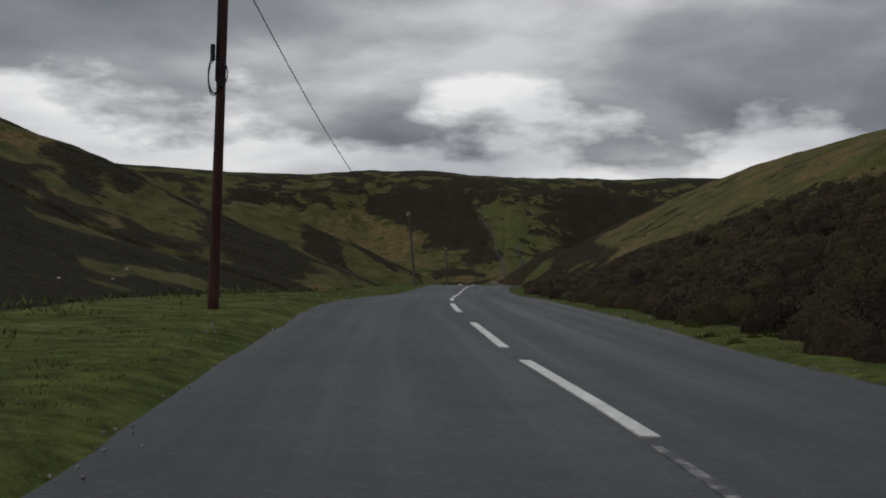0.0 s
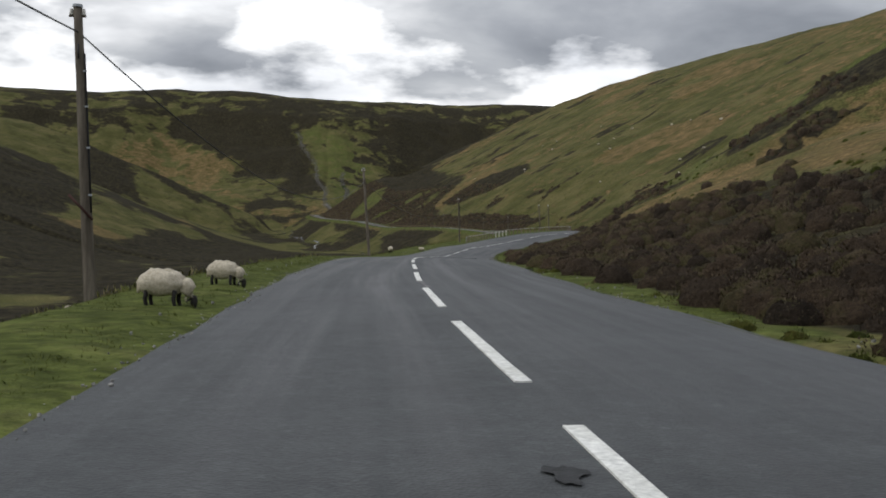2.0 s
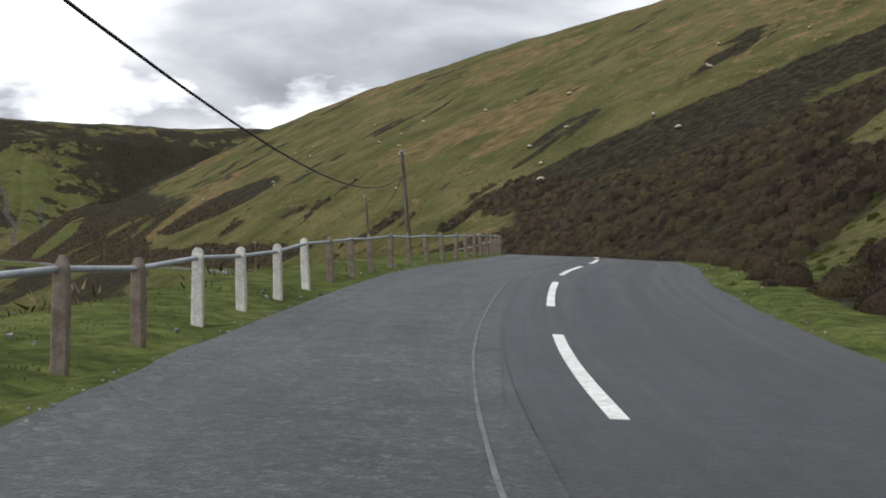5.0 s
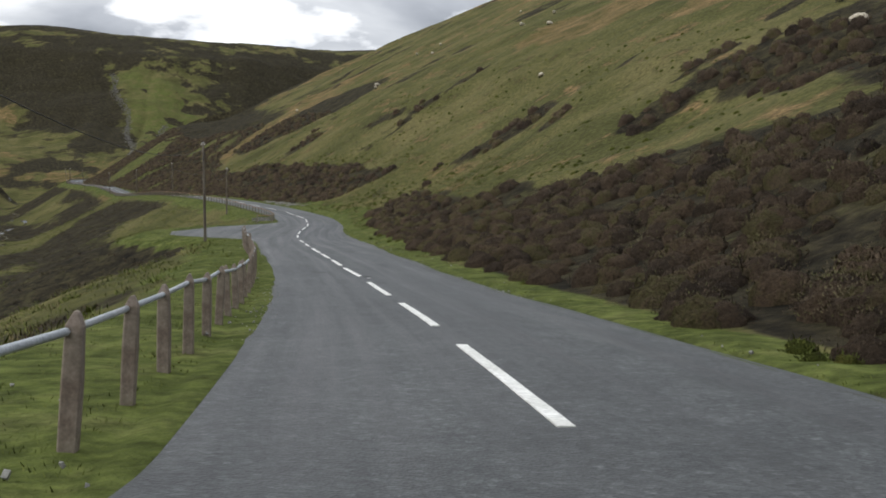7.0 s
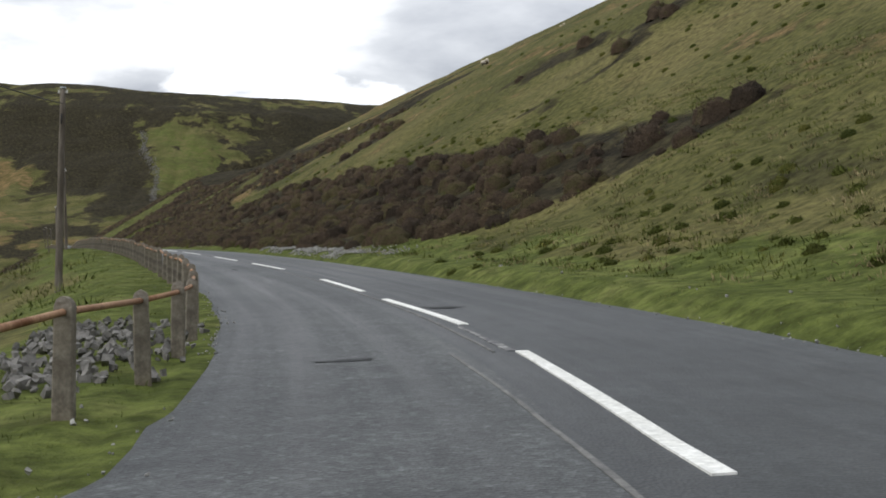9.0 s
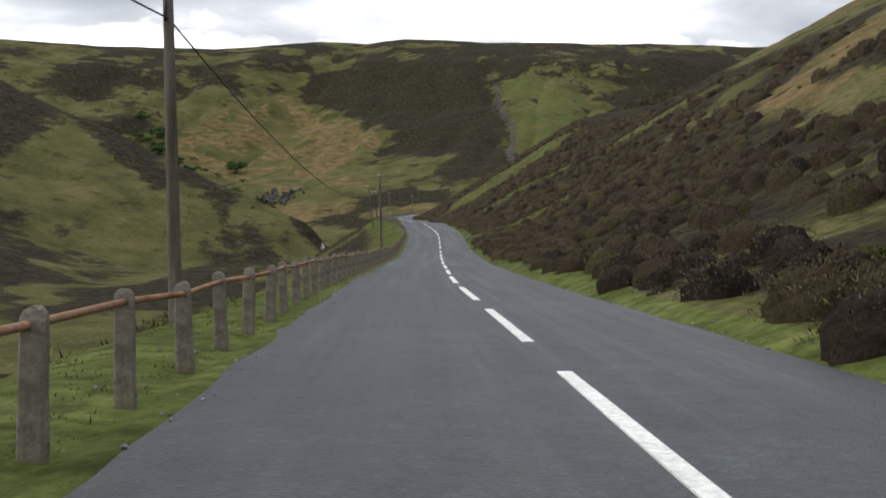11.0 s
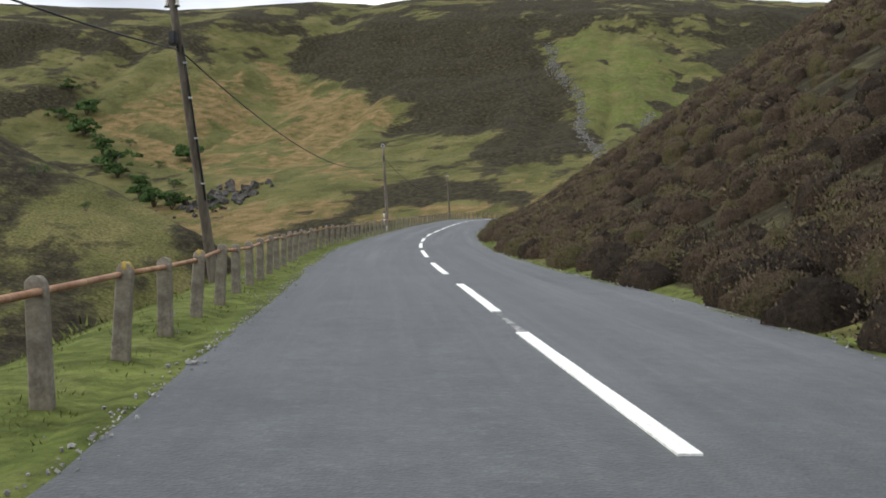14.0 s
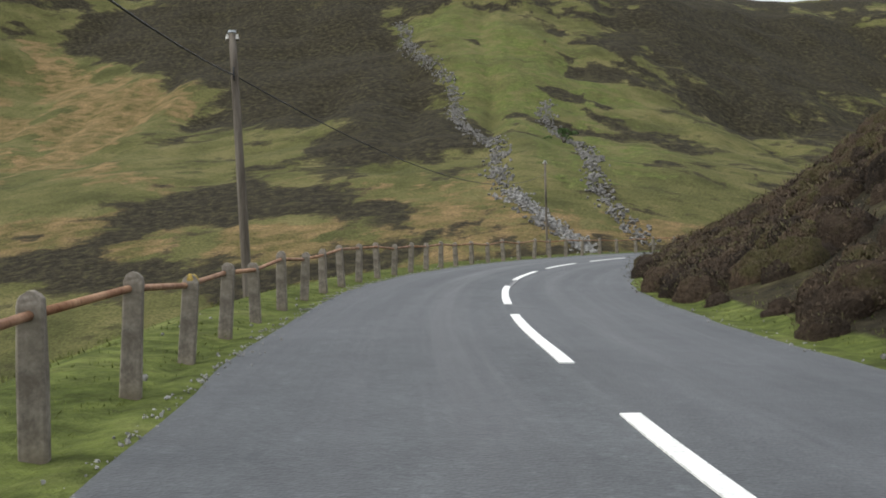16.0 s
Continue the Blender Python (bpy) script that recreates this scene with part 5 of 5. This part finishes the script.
CUSHION = make_cushion("heather cushions", (0.38, (0.034, 0.027, 0.021)), (0.45, (0.056, 0.043, 0.032)), (0.52, (0.08, 0.059, 0.042)), (0.575, (0.068, 0.062, 0.031)), (0.63, (0.088, 0.07, 0.048)))
GREEN_CUSHION = make_cushion("shrublet cushions", (0.32, (0.03, 0.042, 0.01)), (0.5, (0.06, 0.07, 0.016)), (0.68, (0.1, 0.092, 0.028)))


def make_vegetation():
    rng = np.random.default_rng(4)
    # heather and shrublets on the bank: three belts, finest by the road
    for t0, t1, dens, per, size, grow in ((0.1, 2.4, 3.2, 430, 0.019, 1.0), (2.4, 5.5, 2.6, 240, 0.025, 1.05), (5.5, 12, 1.6, 120, 0.035, 1.1), (12, 26, 0.8, 50, 0.052, 1.2)):
        x, y, z, veg = scatter(-4, 590, t0, t1, dens, 1, rng)
        i, d = road_place(x, y)
        t = d - np.interp(AY[i], RIGHT_Y, RIGHT_W)
        foot = (t > np.interp(AY[i], HEATH_Y, HEATH_T) - 0.15) & (t < np.interp(AY[i], HEATH_Y, HEATH_T) + 0.8) & (fbm(x / 4, y / 4, 3, 49) > 0.4)
        keep = (veg[:, 0] > 0.36 + 0.25 * rng.random(len(x))) | (foot & (veg[:, 0] > 0.04))
        C = np.stack([x, y, z - 0.06], 1)[keep]
        near = rng.uniform(0.5, 1.4, len(C)) * (0.1 + 1.8 * fbm(C[:, 0] / 2.5, C[:, 1] / 2.5, 3, 141)) * np.interp(C[:, 1], [0, 430, 460, 600], [1, 1.05, 1.2, 1.25])
        near = np.minimum(near * np.where(rng.random(len(C)) < 0.14, 1.3, 1.0), 1.3)
        near = np.clip(near, 0.25, np.maximum((t[keep] + 0.1) / 0.36, 0.25)) * grow
        domes("heather_cushions", C, 0.315 * near, 0.315 * near, CUSHION, "dark brown heather cushions on the bank", "heather", rng)
        triangles("heather_clumps", sprigs(C, 0.41 * near, 0.41 * near, per, size, rng, 0.7, 0.3, 0.45), HEATHER, "dark brown heather clumps on the bank", "heather")
        g = ~keep & (fbm(x / 5, y / 5, 3, 131) > 0.52) & (rng.random(len(x)) < 0.55) & (veg[:, 2] < 0.8)
        G = np.stack([x, y, z - 0.06], 1)[g]
        near = rng.uniform(0.35, 0.85, len(G))
        domes("shrublet_cushions", G, 0.2 * near, 0.2 * near, GREEN_CUSHION, "low green cushions between the heather", "shrub", rng)
        triangles("shrublet_clumps", sprigs(G, 0.29 * near, 0.26 * near, 120, 0.045, rng, 0.8, 0.2, 0.4), BILBERRY, "low yellow-green shrublets between the heather", "shrub")
    # grass on the verges
    for side, label in ((1, "short green grass along the bank's foot"), (-1, "short green grass on the outer verge")):
        x, y, z, veg = scatter(-4, 590, -0.05, 1.9 if side < 0 else 1.0, 36, side, rng)
        keep = veg[:, 2] > 0.5
        P = np.stack([x, y, z - 0.01], 1)[keep]
        near = rng.uniform(0.6, 1.4, len(P))
        triangles("verge_grass", sprigs(P, 0.11 * near, 0.016 * near, 9, 0.034, rng, up=0.8, slim=0.16), GRASS, label, "grass")
    # rough tussocks down the slope to the burn
    x, y, z, veg = scatter(-4, 590, 1.6, 22, 1.1, -1, rng)
    P = np.stack([x, y, z - 0.04], 1)
    dead = (veg[:, 1] > 0.3) | (rng.random(len(P)) < 0.12)
    dark = (veg[:, 0] > 0.5)
    near = rng.uniform(0.6, 1.5, len(P))
    for m, mat, nm, label in ((~dead & ~dark, GRASS, "grass_tussocks", "rough green tussocks on the slope"), (dead & ~dark, STRAW, "dead_grass_tussocks", "straw-coloured dead grass tussocks"), (dark, HEATHER, "low_heather", "low dark heather across the slope")):
        triangles(nm, sprigs(P[m], 0.3 * near[m], 0.14 * near[m], 30, 0.085, rng, up=0.8, slim=0.16), mat, label, "grass")
    # tussocks on the grassy parts of the bank
    x, y, z, veg = scatter(-4, 590, 1.0, 11, 1.0, 1, rng)
    more = scatter(284, 334, 1.0, 11, 4.0, 1, rng)
    gap = scatter(425, 470, 0.5, 9, 5.0, 1, rng)
    x, y, z, veg = (np.concatenate(q) for q in zip((x, y, z, veg), more, gap))
    m = veg[:, 0] < 0.34
    P, near, pale = np.stack([x, y, z - 0.03], 1)[m], rng.uniform(0.5, 1.3, m.sum()), (rng.random(m.sum()) < 0.3)
    for q, mat, nm, label in ((~pale, BILBERRY, "bank_tussocks", "rough green tussocks on the bank"), (pale, STRAW, "pale_tussocks", "straw-coloured tussocks on the bank")):
        triangles(nm, sprigs(P[q], 0.26 * near[q], 0.12 * near[q], 42, 0.075, rng, up=0.8, slim=0.15), mat, label, "grass")
    # dead stalks at the foot of the bank
    x, y, z, veg = scatter(285, 590, 0.8, 4.5, 0.5, 1, rng)
    bare = scatter(518, 530, 1.4, 5.5, 9.0, 1, rng)
    x, y, z = (np.concatenate(q) for q in zip((x, y, z), bare[:3]))
    m = (fbm(x / 6, y / 6, 3, 151) > 0.56) | (np.hypot(x + 14.8, (y - 524) * 0.7) < 2.0 + rng.normal(0, 0.4, len(x)))
    P = np.stack([x, y, z + 0.05], 1)[m]
    triangles("dead_bracken", sprigs(P, np.full(len(P), 0.3), np.full(len(P), 0.25), 44, 0.085, rng, up=0.3, slim=0.1, wild=0.8), STRAW, "dead straw-coloured bracken in the heather", "bracken")


make_vegetation()


# ---- loose stones ----
def rocks(name, places, sizes, label, category, material, rng):
    """Rough stones joined as one heap."""
    base = [(-1, -1, -1), (1, -1, -1), (1, 1, -1), (-1, 1, -1), (-0.8, -0.7, 0.7), (0.7, -0.8, 0.8), (0.8, 0.7, 0.6), (-0.7, 0.8, 0.75), (0, 0, 1.05)]
    quads = [(0, 3, 2, 1), (0, 1, 5, 4), (1, 2, 6, 5), (2, 3, 7, 6), (3, 0, 4, 7), (4, 5, 8, 8), (5, 6, 8, 8), (6, 7, 8, 8), (7, 4, 8, 8)]
    V, F = [], []
    for p, s in zip(places, sizes):
        m = Euler(rng.uniform(0, 6, 3)).to_matrix()
        sc = rng.uniform(0.6, 1.3, 3) * s
        o = len(V)
        for b in base:
            v = Vector([b[q] * sc[q] * rng.uniform(0.75, 1.2) for q in range(3)])
            V.append(tuple(Vector(p) + m @ v))
        F += [tuple(dict.fromkeys(o + q for q in f)) for f in quads]
    return tagged(mesh_object(name, V, F, material, False), label, category, kind="stuff")


def make_stones():
    rng = np.random.default_rng(9)
    # scree runs on the far slope
    for run, nm in (([(-47, 811), (-35, 762), (-28, 728), (-23, 687), (-20, 656), (-17, 640)], "left"), ([(-13, 738), (-11, 710), (-10, 675), (-9, 645)], "right")):
        L = spline(run, 0.7)
        L = np.repeat(L, 6, 0)
        x = L[:, 0] + rng.normal(0, 0.8, len(L)) + 1.2 * np.sin(L[:, 1] / 9)
        y = L[:, 1] + rng.normal(0, 1.2, len(L))
        z = ground(x, y)
        rocks("scree", np.stack([x, y, z + 0.1], 1), rng.uniform(0.06, 0.24, len(x)), "grey scree run down a gully of the hill", "scree", STONE, rng)
    # the fan of fine pale scree at the foot of the gully
    L = np.repeat(spline([(-21, 660), (-17, 646), (-14.6, 639.6), (-12.6, 634)], 0.12), 4, 0)
    x, y = L[:, 0] + rng.normal(0, 0.55, len(L)), L[:, 1] + rng.normal(0, 0.9, len(L))
    rocks("scree_fan", np.stack([x, y, ground(x, y) + 0.03], 1), rng.uniform(0.05, 0.16, len(x)), "pale fine scree spread at a gully's foot", "scree", GRAVEL, rng)
    # gravel spilt on the verge
    x, y, z, _ = scatter(317.5, 329, 0.0, 1.1, 330, 1, rng)
    heap = fbm(x / 1.3, y / 1.3, 3, 57) > 0.44
    x, y, z = x[heap], y[heap], z[heap]
    rocks("gravel_heap", np.stack([x, y, z + 0.02], 1), rng.uniform(0.008, 0.026, len(x)), "pale grey broken stone spilt on the verge", "gravel", GRAVEL, rng)
    x, y, z, _ = scatter(299.3, 304, 0.55, 1.5, 110, -1, rng)
    rocks("rubble_heap", np.stack([x, y, z + 0.03], 1), rng.uniform(0.014, 0.036, len(x)), "grey rubble stones behind the fence", "rubble", STONE, rng)
    x, y, z, _ = scatter(443, 447.5, 0.0, 0.3, 260, -1, rng)
    rocks("gravel_spill", np.stack([x, y, z + 0.01], 1), rng.uniform(0.006, 0.018, len(x)), "pale gravel washed onto the verge", "gravel", GRAVEL, rng)
    x, y, z, _ = scatter(428, 445, 0.0, 0.45, 120, 1, rng)
    heap = fbm(x / 1.1, y / 1.1, 3, 58) > 0.5
    rocks("gravel_spill", np.stack([x, y, z + 0.01], 1)[heap], rng.uniform(0.006, 0.02, heap.sum()), "pale stones washed down to the bank's foot", "gravel", GRAVEL, rng)
    # grit that has gathered where tarmac meets turf
    for side in (1, -1):
        k = rng.integers(row_at(-3), row_at(588), 5200)
        k = k[fbm(AY[k] / 5, k * 0 + side * 7.0, 3, 55) > 0.4]
        w = np.interp(AY[k], RIGHT_Y, RIGHT_W) if side > 0 else np.interp(AY[k], LEFT_Y, LEFT_W)
        off = side * (w + rng.normal(0.0, 0.07, len(k)))
        along = rng.uniform(-0.25, 0.25, len(k))
        P = [Vector(on_road(a, o, 0.006)) + Vector((tan_[a, 0] * s, tan_[a, 1] * s, 0)) for a, o, s in zip(k, off, along)]
        rocks("edge_grit", P, rng.uniform(0.003, 0.01, len(P)), "pale loose grit along the tarmac's edge", "grit", GRAVEL, rng)
    k = rng.integers(row_at(425), row_at(588), 4500)
    off = -np.interp(AY[k], LEFT_Y, LEFT_W) - rng.normal(0.01, 0.03, len(k))
    P = [Vector(on_road(a, o, 0.005)) + Vector((tan_[a, 0] * s, tan_[a, 1] * s, 0)) for a, o, s in zip(k, off, rng.uniform(-0.25, 0.25, len(k)))]
    rocks("edge_grit", P, rng.uniform(0.003, 0.008, len(P)), "pale grit fringe between tarmac and turf", "grit", GRAVEL, rng)
    for side in (1, -1):
        x, y, z, _ = scatter(0, 585, 0.0, 0.7, 2.2, side, rng)
        rocks("verge_pebbles", np.stack([x, y, z + 0.015], 1), rng.uniform(0.005, 0.016, len(x)), "small pale stones along the road's edge", "pebbles", GRAVEL, rng)


make_stones()


# ---- sheep ----
FLEECE = two_tone("cream fleece", (0.42, 0.37, 0.28), (0.66, 0.6, 0.49), 9, 0.95, grain=40, bump_size=0.02)
BLACK_FACE = two_tone("black face wool", (0.012, 0.011, 0.01), (0.035, 0.032, 0.03), 9, 0.8)
HORN = two_tone("grey horn", (0.2, 0.18, 0.14), (0.36, 0.32, 0.26), 12, 0.6)


def blob(bm, centre, radii, rnd, lumps=0.05, detail=3):
    m = Matrix.Translation(centre) @ Matrix.Diagonal((*radii, 1))
    got = bmesh.ops.create_icosphere(bm, subdivisions=detail, radius=1, matrix=m)
    for v in got["verts"]:
        n = noise.noise(v.co * 14 / max(radii) * 0.4 + Vector((rnd, 0, 0)))
        v.co += (v.co - Vector(centre)).normalized() * n * lumps
    for f in bm.faces:
        f.smooth = True


def make_sheep(grazing, seed):
    """A sheep one metre long that looks along +x."""
    sheep = new("sheep")
    bm = bmesh.new()
    blob(bm, (0, 0, 0.56), (0.46, 0.25, 0.27), seed, 0.07)
    blob(bm, (-0.26, 0, 0.57), (0.26, 0.25, 0.26), seed + 3, 0.06, 2)
    neck = (0.47, 0, 0.5) if grazing else (0.44, 0, 0.74)
    blob(bm, neck, (0.16, 0.13, 0.19), seed + 5, 0.05, 2)
    part("fleece", bm, FLEECE, sheep)
    hx, hz = (0.62, 0.2) if grazing else (0.56, 0.9)
    bm = bmesh.new()
    blob(bm, (hx, 0, hz), (0.075, 0.065, 0.14) if grazing else (0.14, 0.065, 0.08), seed, 0.01, 2)
    head = part("head", bm, BLACK_FACE, sheep)
    for s in (-1, 1):
        bm = bmesh.new()
        tube(bm, [(hx - 0.05, 0.05 * s, hz + 0.05), (hx - 0.08, 0.12 * s, hz + 0.04), (hx - 0.09, 0.16 * s, hz + 0.0)], 0.028, 6, 0.012)
        part("ear", bm, BLACK_FACE, head)
        bm = bmesh.new()
        tube(bm, [(hx - 0.02, 0.04 * s, hz + 0.08), (hx - 0.08, 0.09 * s, hz + 0.13), (hx - 0.13, 0.13 * s, hz + 0.07), (hx - 0.09, 0.15 * s, hz)], 0.024, 6, 0.01)
        part("horn", bm, HORN, head, "curled grey horn")
    for x in (-0.3, 0.28):
        for s in (-1, 1):
            bm = bmesh.new()
            tube(bm, [(x, 0.13 * s, 0.42), (x - 0.03, 0.13 * s, 0.24), (x + 0.02, 0.13 * s, 0.03), (x + 0.05, 0.13 * s, 0.0)], 0.05, 8, 0.032)
            part("leg", bm, BLACK_FACE, sheep)
    bm = bmesh.new()
    tube(bm, [(-0.46, 0, 0.62), (-0.52, 0, 0.5), (-0.52, 0, 0.36)], 0.045, 8, 0.03)
    part("tail", bm, FLEECE, sheep)
    return sheep


def place_sheep():
    tmpl = {True: None, False: None}
    near = [(-0.45, 130.1, 0.31, 172, False, "black-faced sheep standing at the road's edge"), (-2.3, 126.8, 0.46, 100, True, "black-faced sheep seen from behind on the verge"),
            (-6.0, 82.3, 0.5, -12, True, "shaggy cream sheep grazing on the verge"), (-5.9, 86.2, 0.47, -20, True, "shaggy cream sheep grazing on the verge"),
            (-9.0, 70.8, 0.55, 60, True, "cream sheep grazing below the road"), (-10.6, 72.9, 0.5, 100, True, "cream sheep grazing below the road"), (-11.1, 78.9, 0.5, 60, True, "cream sheep grazing below the road"),
            (-25.0, 150.0, 0.7, 60, True, "cream sheep grazing by the burn"), (-20.0, 232.0, 0.8, 10, True, "cream sheep grazing by the burn")]
    rnd = random.Random(31)
    for n in range(26):
        y = rnd.uniform(255, 430)
        near.append((31 + rnd.uniform(26, 66) - max(0, y - 300) * 0.22, y, rnd.uniform(0.55, 0.8), rnd.uniform(0, 360), True, "distant cream sheep grazing on the hillside"))
    for n in range(9):
        y = rnd.uniform(60, 190)
        near.append((-34 - rnd.uniform(5, 40) - y * 0.05, y + 40, rnd.uniform(0.5, 0.7), rnd.uniform(0, 360), True, "distant cream sheep grazing on the hillside"))
    for x, y, size, yaw, grazing, label in near:
        if tmpl[grazing] is None:
            tmpl[grazing] = make_sheep(grazing, 2.0 if grazing else 7.0)
            ob = tmpl[grazing]
        else:
            ob = copy_thing(tmpl[grazing], Matrix())
        ob.matrix_basis = pose(x, y, land_z(x, y) - 0.12 * size, 0, 0, yaw) @ Matrix.Scale(size, 4)
        tagged(ob, label, "sheep", "sheep on the hills")


place_sheep()


# ---- bushes by the burn ----
def make_bush(x, y, r, seed):
    bush = tagged(new("bush"), "dark green bush on the slope by the burn", "bush", "bushes by the burn")
    z = land_z(x, y)
    bush.location = (x, y, z)
    rng = np.random.default_rng(seed)
    for k in range(4):
        bm = bmesh.new()
        a = k * 1.6 + seed
        tube(bm, [(0, 0, -0.2), (0.25 * r * math.cos(a), 0.25 * r * math.sin(a), 0.5 * r), (0.5 * r * math.cos(a), 0.5 * r * math.sin(a), 1.05 * r)], 0.06 * r, 6, 0.02 * r)
        part("stem", bm, POLE, bush)
    n = 16
    C = np.stack([rng.normal(0, 0.5 * r, n), rng.normal(0, 0.5 * r, n), rng.uniform(0.3, 1.15, n) * r], 1)
    V = sprigs(C, rng.uniform(0.25, 0.5, n) * r, rng.uniform(0.2, 0.42, n) * r, 130, 0.1 * max(0.5, r * 0.5), rng)
    crown = triangles("crown", V, BUSH, "", "")
    del crown["kind"]
    crown.parent = bush
    return bush


for n, (x, y, r) in enumerate(((-142, 710, 3.4), (-137, 703, 2.6), (-132, 731, 3.2), (-106, 669, 2.6), (-112, 673, 3.0), (-165, 735, 3.6), (-172, 748, 3.2), (-120, 682, 2.4), (-152, 722, 2.8), (-127, 695, 2.2), (-12, 702, 1.6), (-178, 744, 2.6), (-158, 730, 2.2), (-147, 716, 2.0), (-150, 733, 1.6), (-116, 690, 1.6), (-100, 670, 1.8), (-122, 712, 1.4), (-95, 664, 1.4), (-65, 561, 0.8), (-58, 557, 0.6), (-185, 760, 2.4), (-136, 722, 1.5))):
    make_bush(x, y, r, n + 3)


def make_outcrop():
    rng = np.random.default_rng(21)
    n = 110
    x, y = -98 + rng.normal(0, 4.0, n), 676 + rng.normal(0, 7, n)
    rocks("rock_outcrop", np.stack([x, y, ground(x, y) + 0.2], 1), rng.uniform(0.25, 0.85, n), "dark broken rock outcrop above the burn", "rocks", DARK_STONE, rng)


make_outcrop()


# ---- small roadside things ----
def make_marker(x, y):
    post = tagged(new("marker_post"), "peeling white and brown wooden marker post by the fence", "marker post")
    z = land_z(x, y)
    post.location = (x, y, z)
    for z0, z1, mat in ((-0.2, 0.3, POLE), (0.3, 0.52, WHITE_POST), (0.52, 0.58, POLE), (0.58, 0.76, WHITE_POST), (0.76, 0.88, POLE)):
        bm = bmesh.new()
        tube(bm, [(-0.07 * z0, 0, z0), (-0.07 * z1, 0, z1)], 0.036, 10)
        part("band", bm, mat, post, "white painted band" if mat is WHITE_POST else "bare brown timber")
    bm = bmesh.new()
    bmesh.ops.create_cube(bm, size=1, matrix=pose(0.07, -0.02, 0.1, 0, 8, 0) @ Matrix.Diagonal((0.05, 0.02, 0.24, 1)))
    bmesh.ops.bevel(bm, geom=bm.edges[:], offset=0.006, segments=1, affect="EDGES")
    part("foot_board", bm, WHITE_POST, post, "white painted board")


make_marker(-21.4, 519.8)


def make_stump(x, y):
    stump = tagged(new("tree_stump"), "short dark rotten timber stump on the verge", "stump")
    stump.location = (x, y, land_z(x, y))
    for dx, h, r in ((0.0, 0.2, 0.06), (0.11, 0.15, 0.04)):
        bm = bmesh.new()
        tube(bm, [(dx, 0, -0.1), (dx + 0.01, 0, h * 0.6), (dx - 0.01, 0.01, h)], r, 9, r * 0.85)
        part("stub", bm, RED_POLE, stump)


make_stump(6.3, 133.0)


def make_end_stay(at, gap, way):
    """The bent end of the galvanised rail."""
    up = 0.15 if way < 0 else 0.0
    k = row_at(at)
    x, y, z = on_road(k, -np.interp(AY[k], LEFT_Y, LEFT_W) - gap)
    dx, dy = tan_[k, 0] * way, tan_[k, 1] * way
    z = land_z(x, y)
    bm = bmesh.new()
    tube(bm, [(x, y, z - 0.1), (x, y, z + 0.38 + up), (x + dx * 0.02, y + dy * 0.02, z + 0.43 + up), (x + dx * 0.07, y + dy * 0.07, z + 0.455 + up), (x + dx * 0.55, y + dy * 0.55, z + POST_H * 0.87 + up)], 0.019, 8)
    me = bpy.data.meshes.new("rail_end")
    bm.to_mesh(me)
    bm.free()
    me.materials.append(GALV)
    tagged(new("rail_end", me), "bent galvanised tube that ends the rail", "rail end")


make_end_stay(156.3, 0.28, 1)
make_end_stay(269.4, 0.46, -1)


def make_burn():
    """Shallow water in the valley bottom."""
    m, nt, p = shader("burn water", 0.12)
    n = noise_node(nt, 2.5, 4, 0.6)
    nt.links.new(ramp_node(nt, n.outputs["Fac"], (0.4, (0.03, 0.028, 0.02)), (0.66, (0.05, 0.05, 0.044)), (0.78, (0.2, 0.2, 0.2))).outputs[0], p.inputs["Base Color"])
    bump(nt, p, n.outputs["Fac"], 0.5, 0.05)
    L = spline([(-13, 20), (-19, 90), (-20, 130), (-16, 165), (-9, 200), (-5, 240), (2, 290), (0, 330), (-8, 380), (-16, 420), (-19, 450), (-28, 485), (-31, 510), (-38, 540), (-45, 565), (-52, 585), (-70, 615)], 1.5)
    L[:, 0] += 1.2 * np.sin(L[:, 1] / 5.0)
    t = np.gradient(L, axis=0)
    t /= np.linalg.norm(t, axis=1)[:, None]
    V = []
    for i in range(len(L)):
        w = 0.18 + 0.3 * value_noise(i * 0.2, 1.0, 5)
        for c in (-1, -0.3, 0.3, 1):
            V.append((L[i, 0] + t[i, 1] * w * c, L[i, 1] - t[i, 0] * w * c))
    V = np.array(V)
    z = ground(V[:, 0], V[:, 1]) + 0.05
    ob = grid_mesh("burn", np.column_stack([V, z]), len(L), 4, m)
    tagged(ob, "shallow stony burn in the valley bottom", "water", kind="structure")


make_burn()
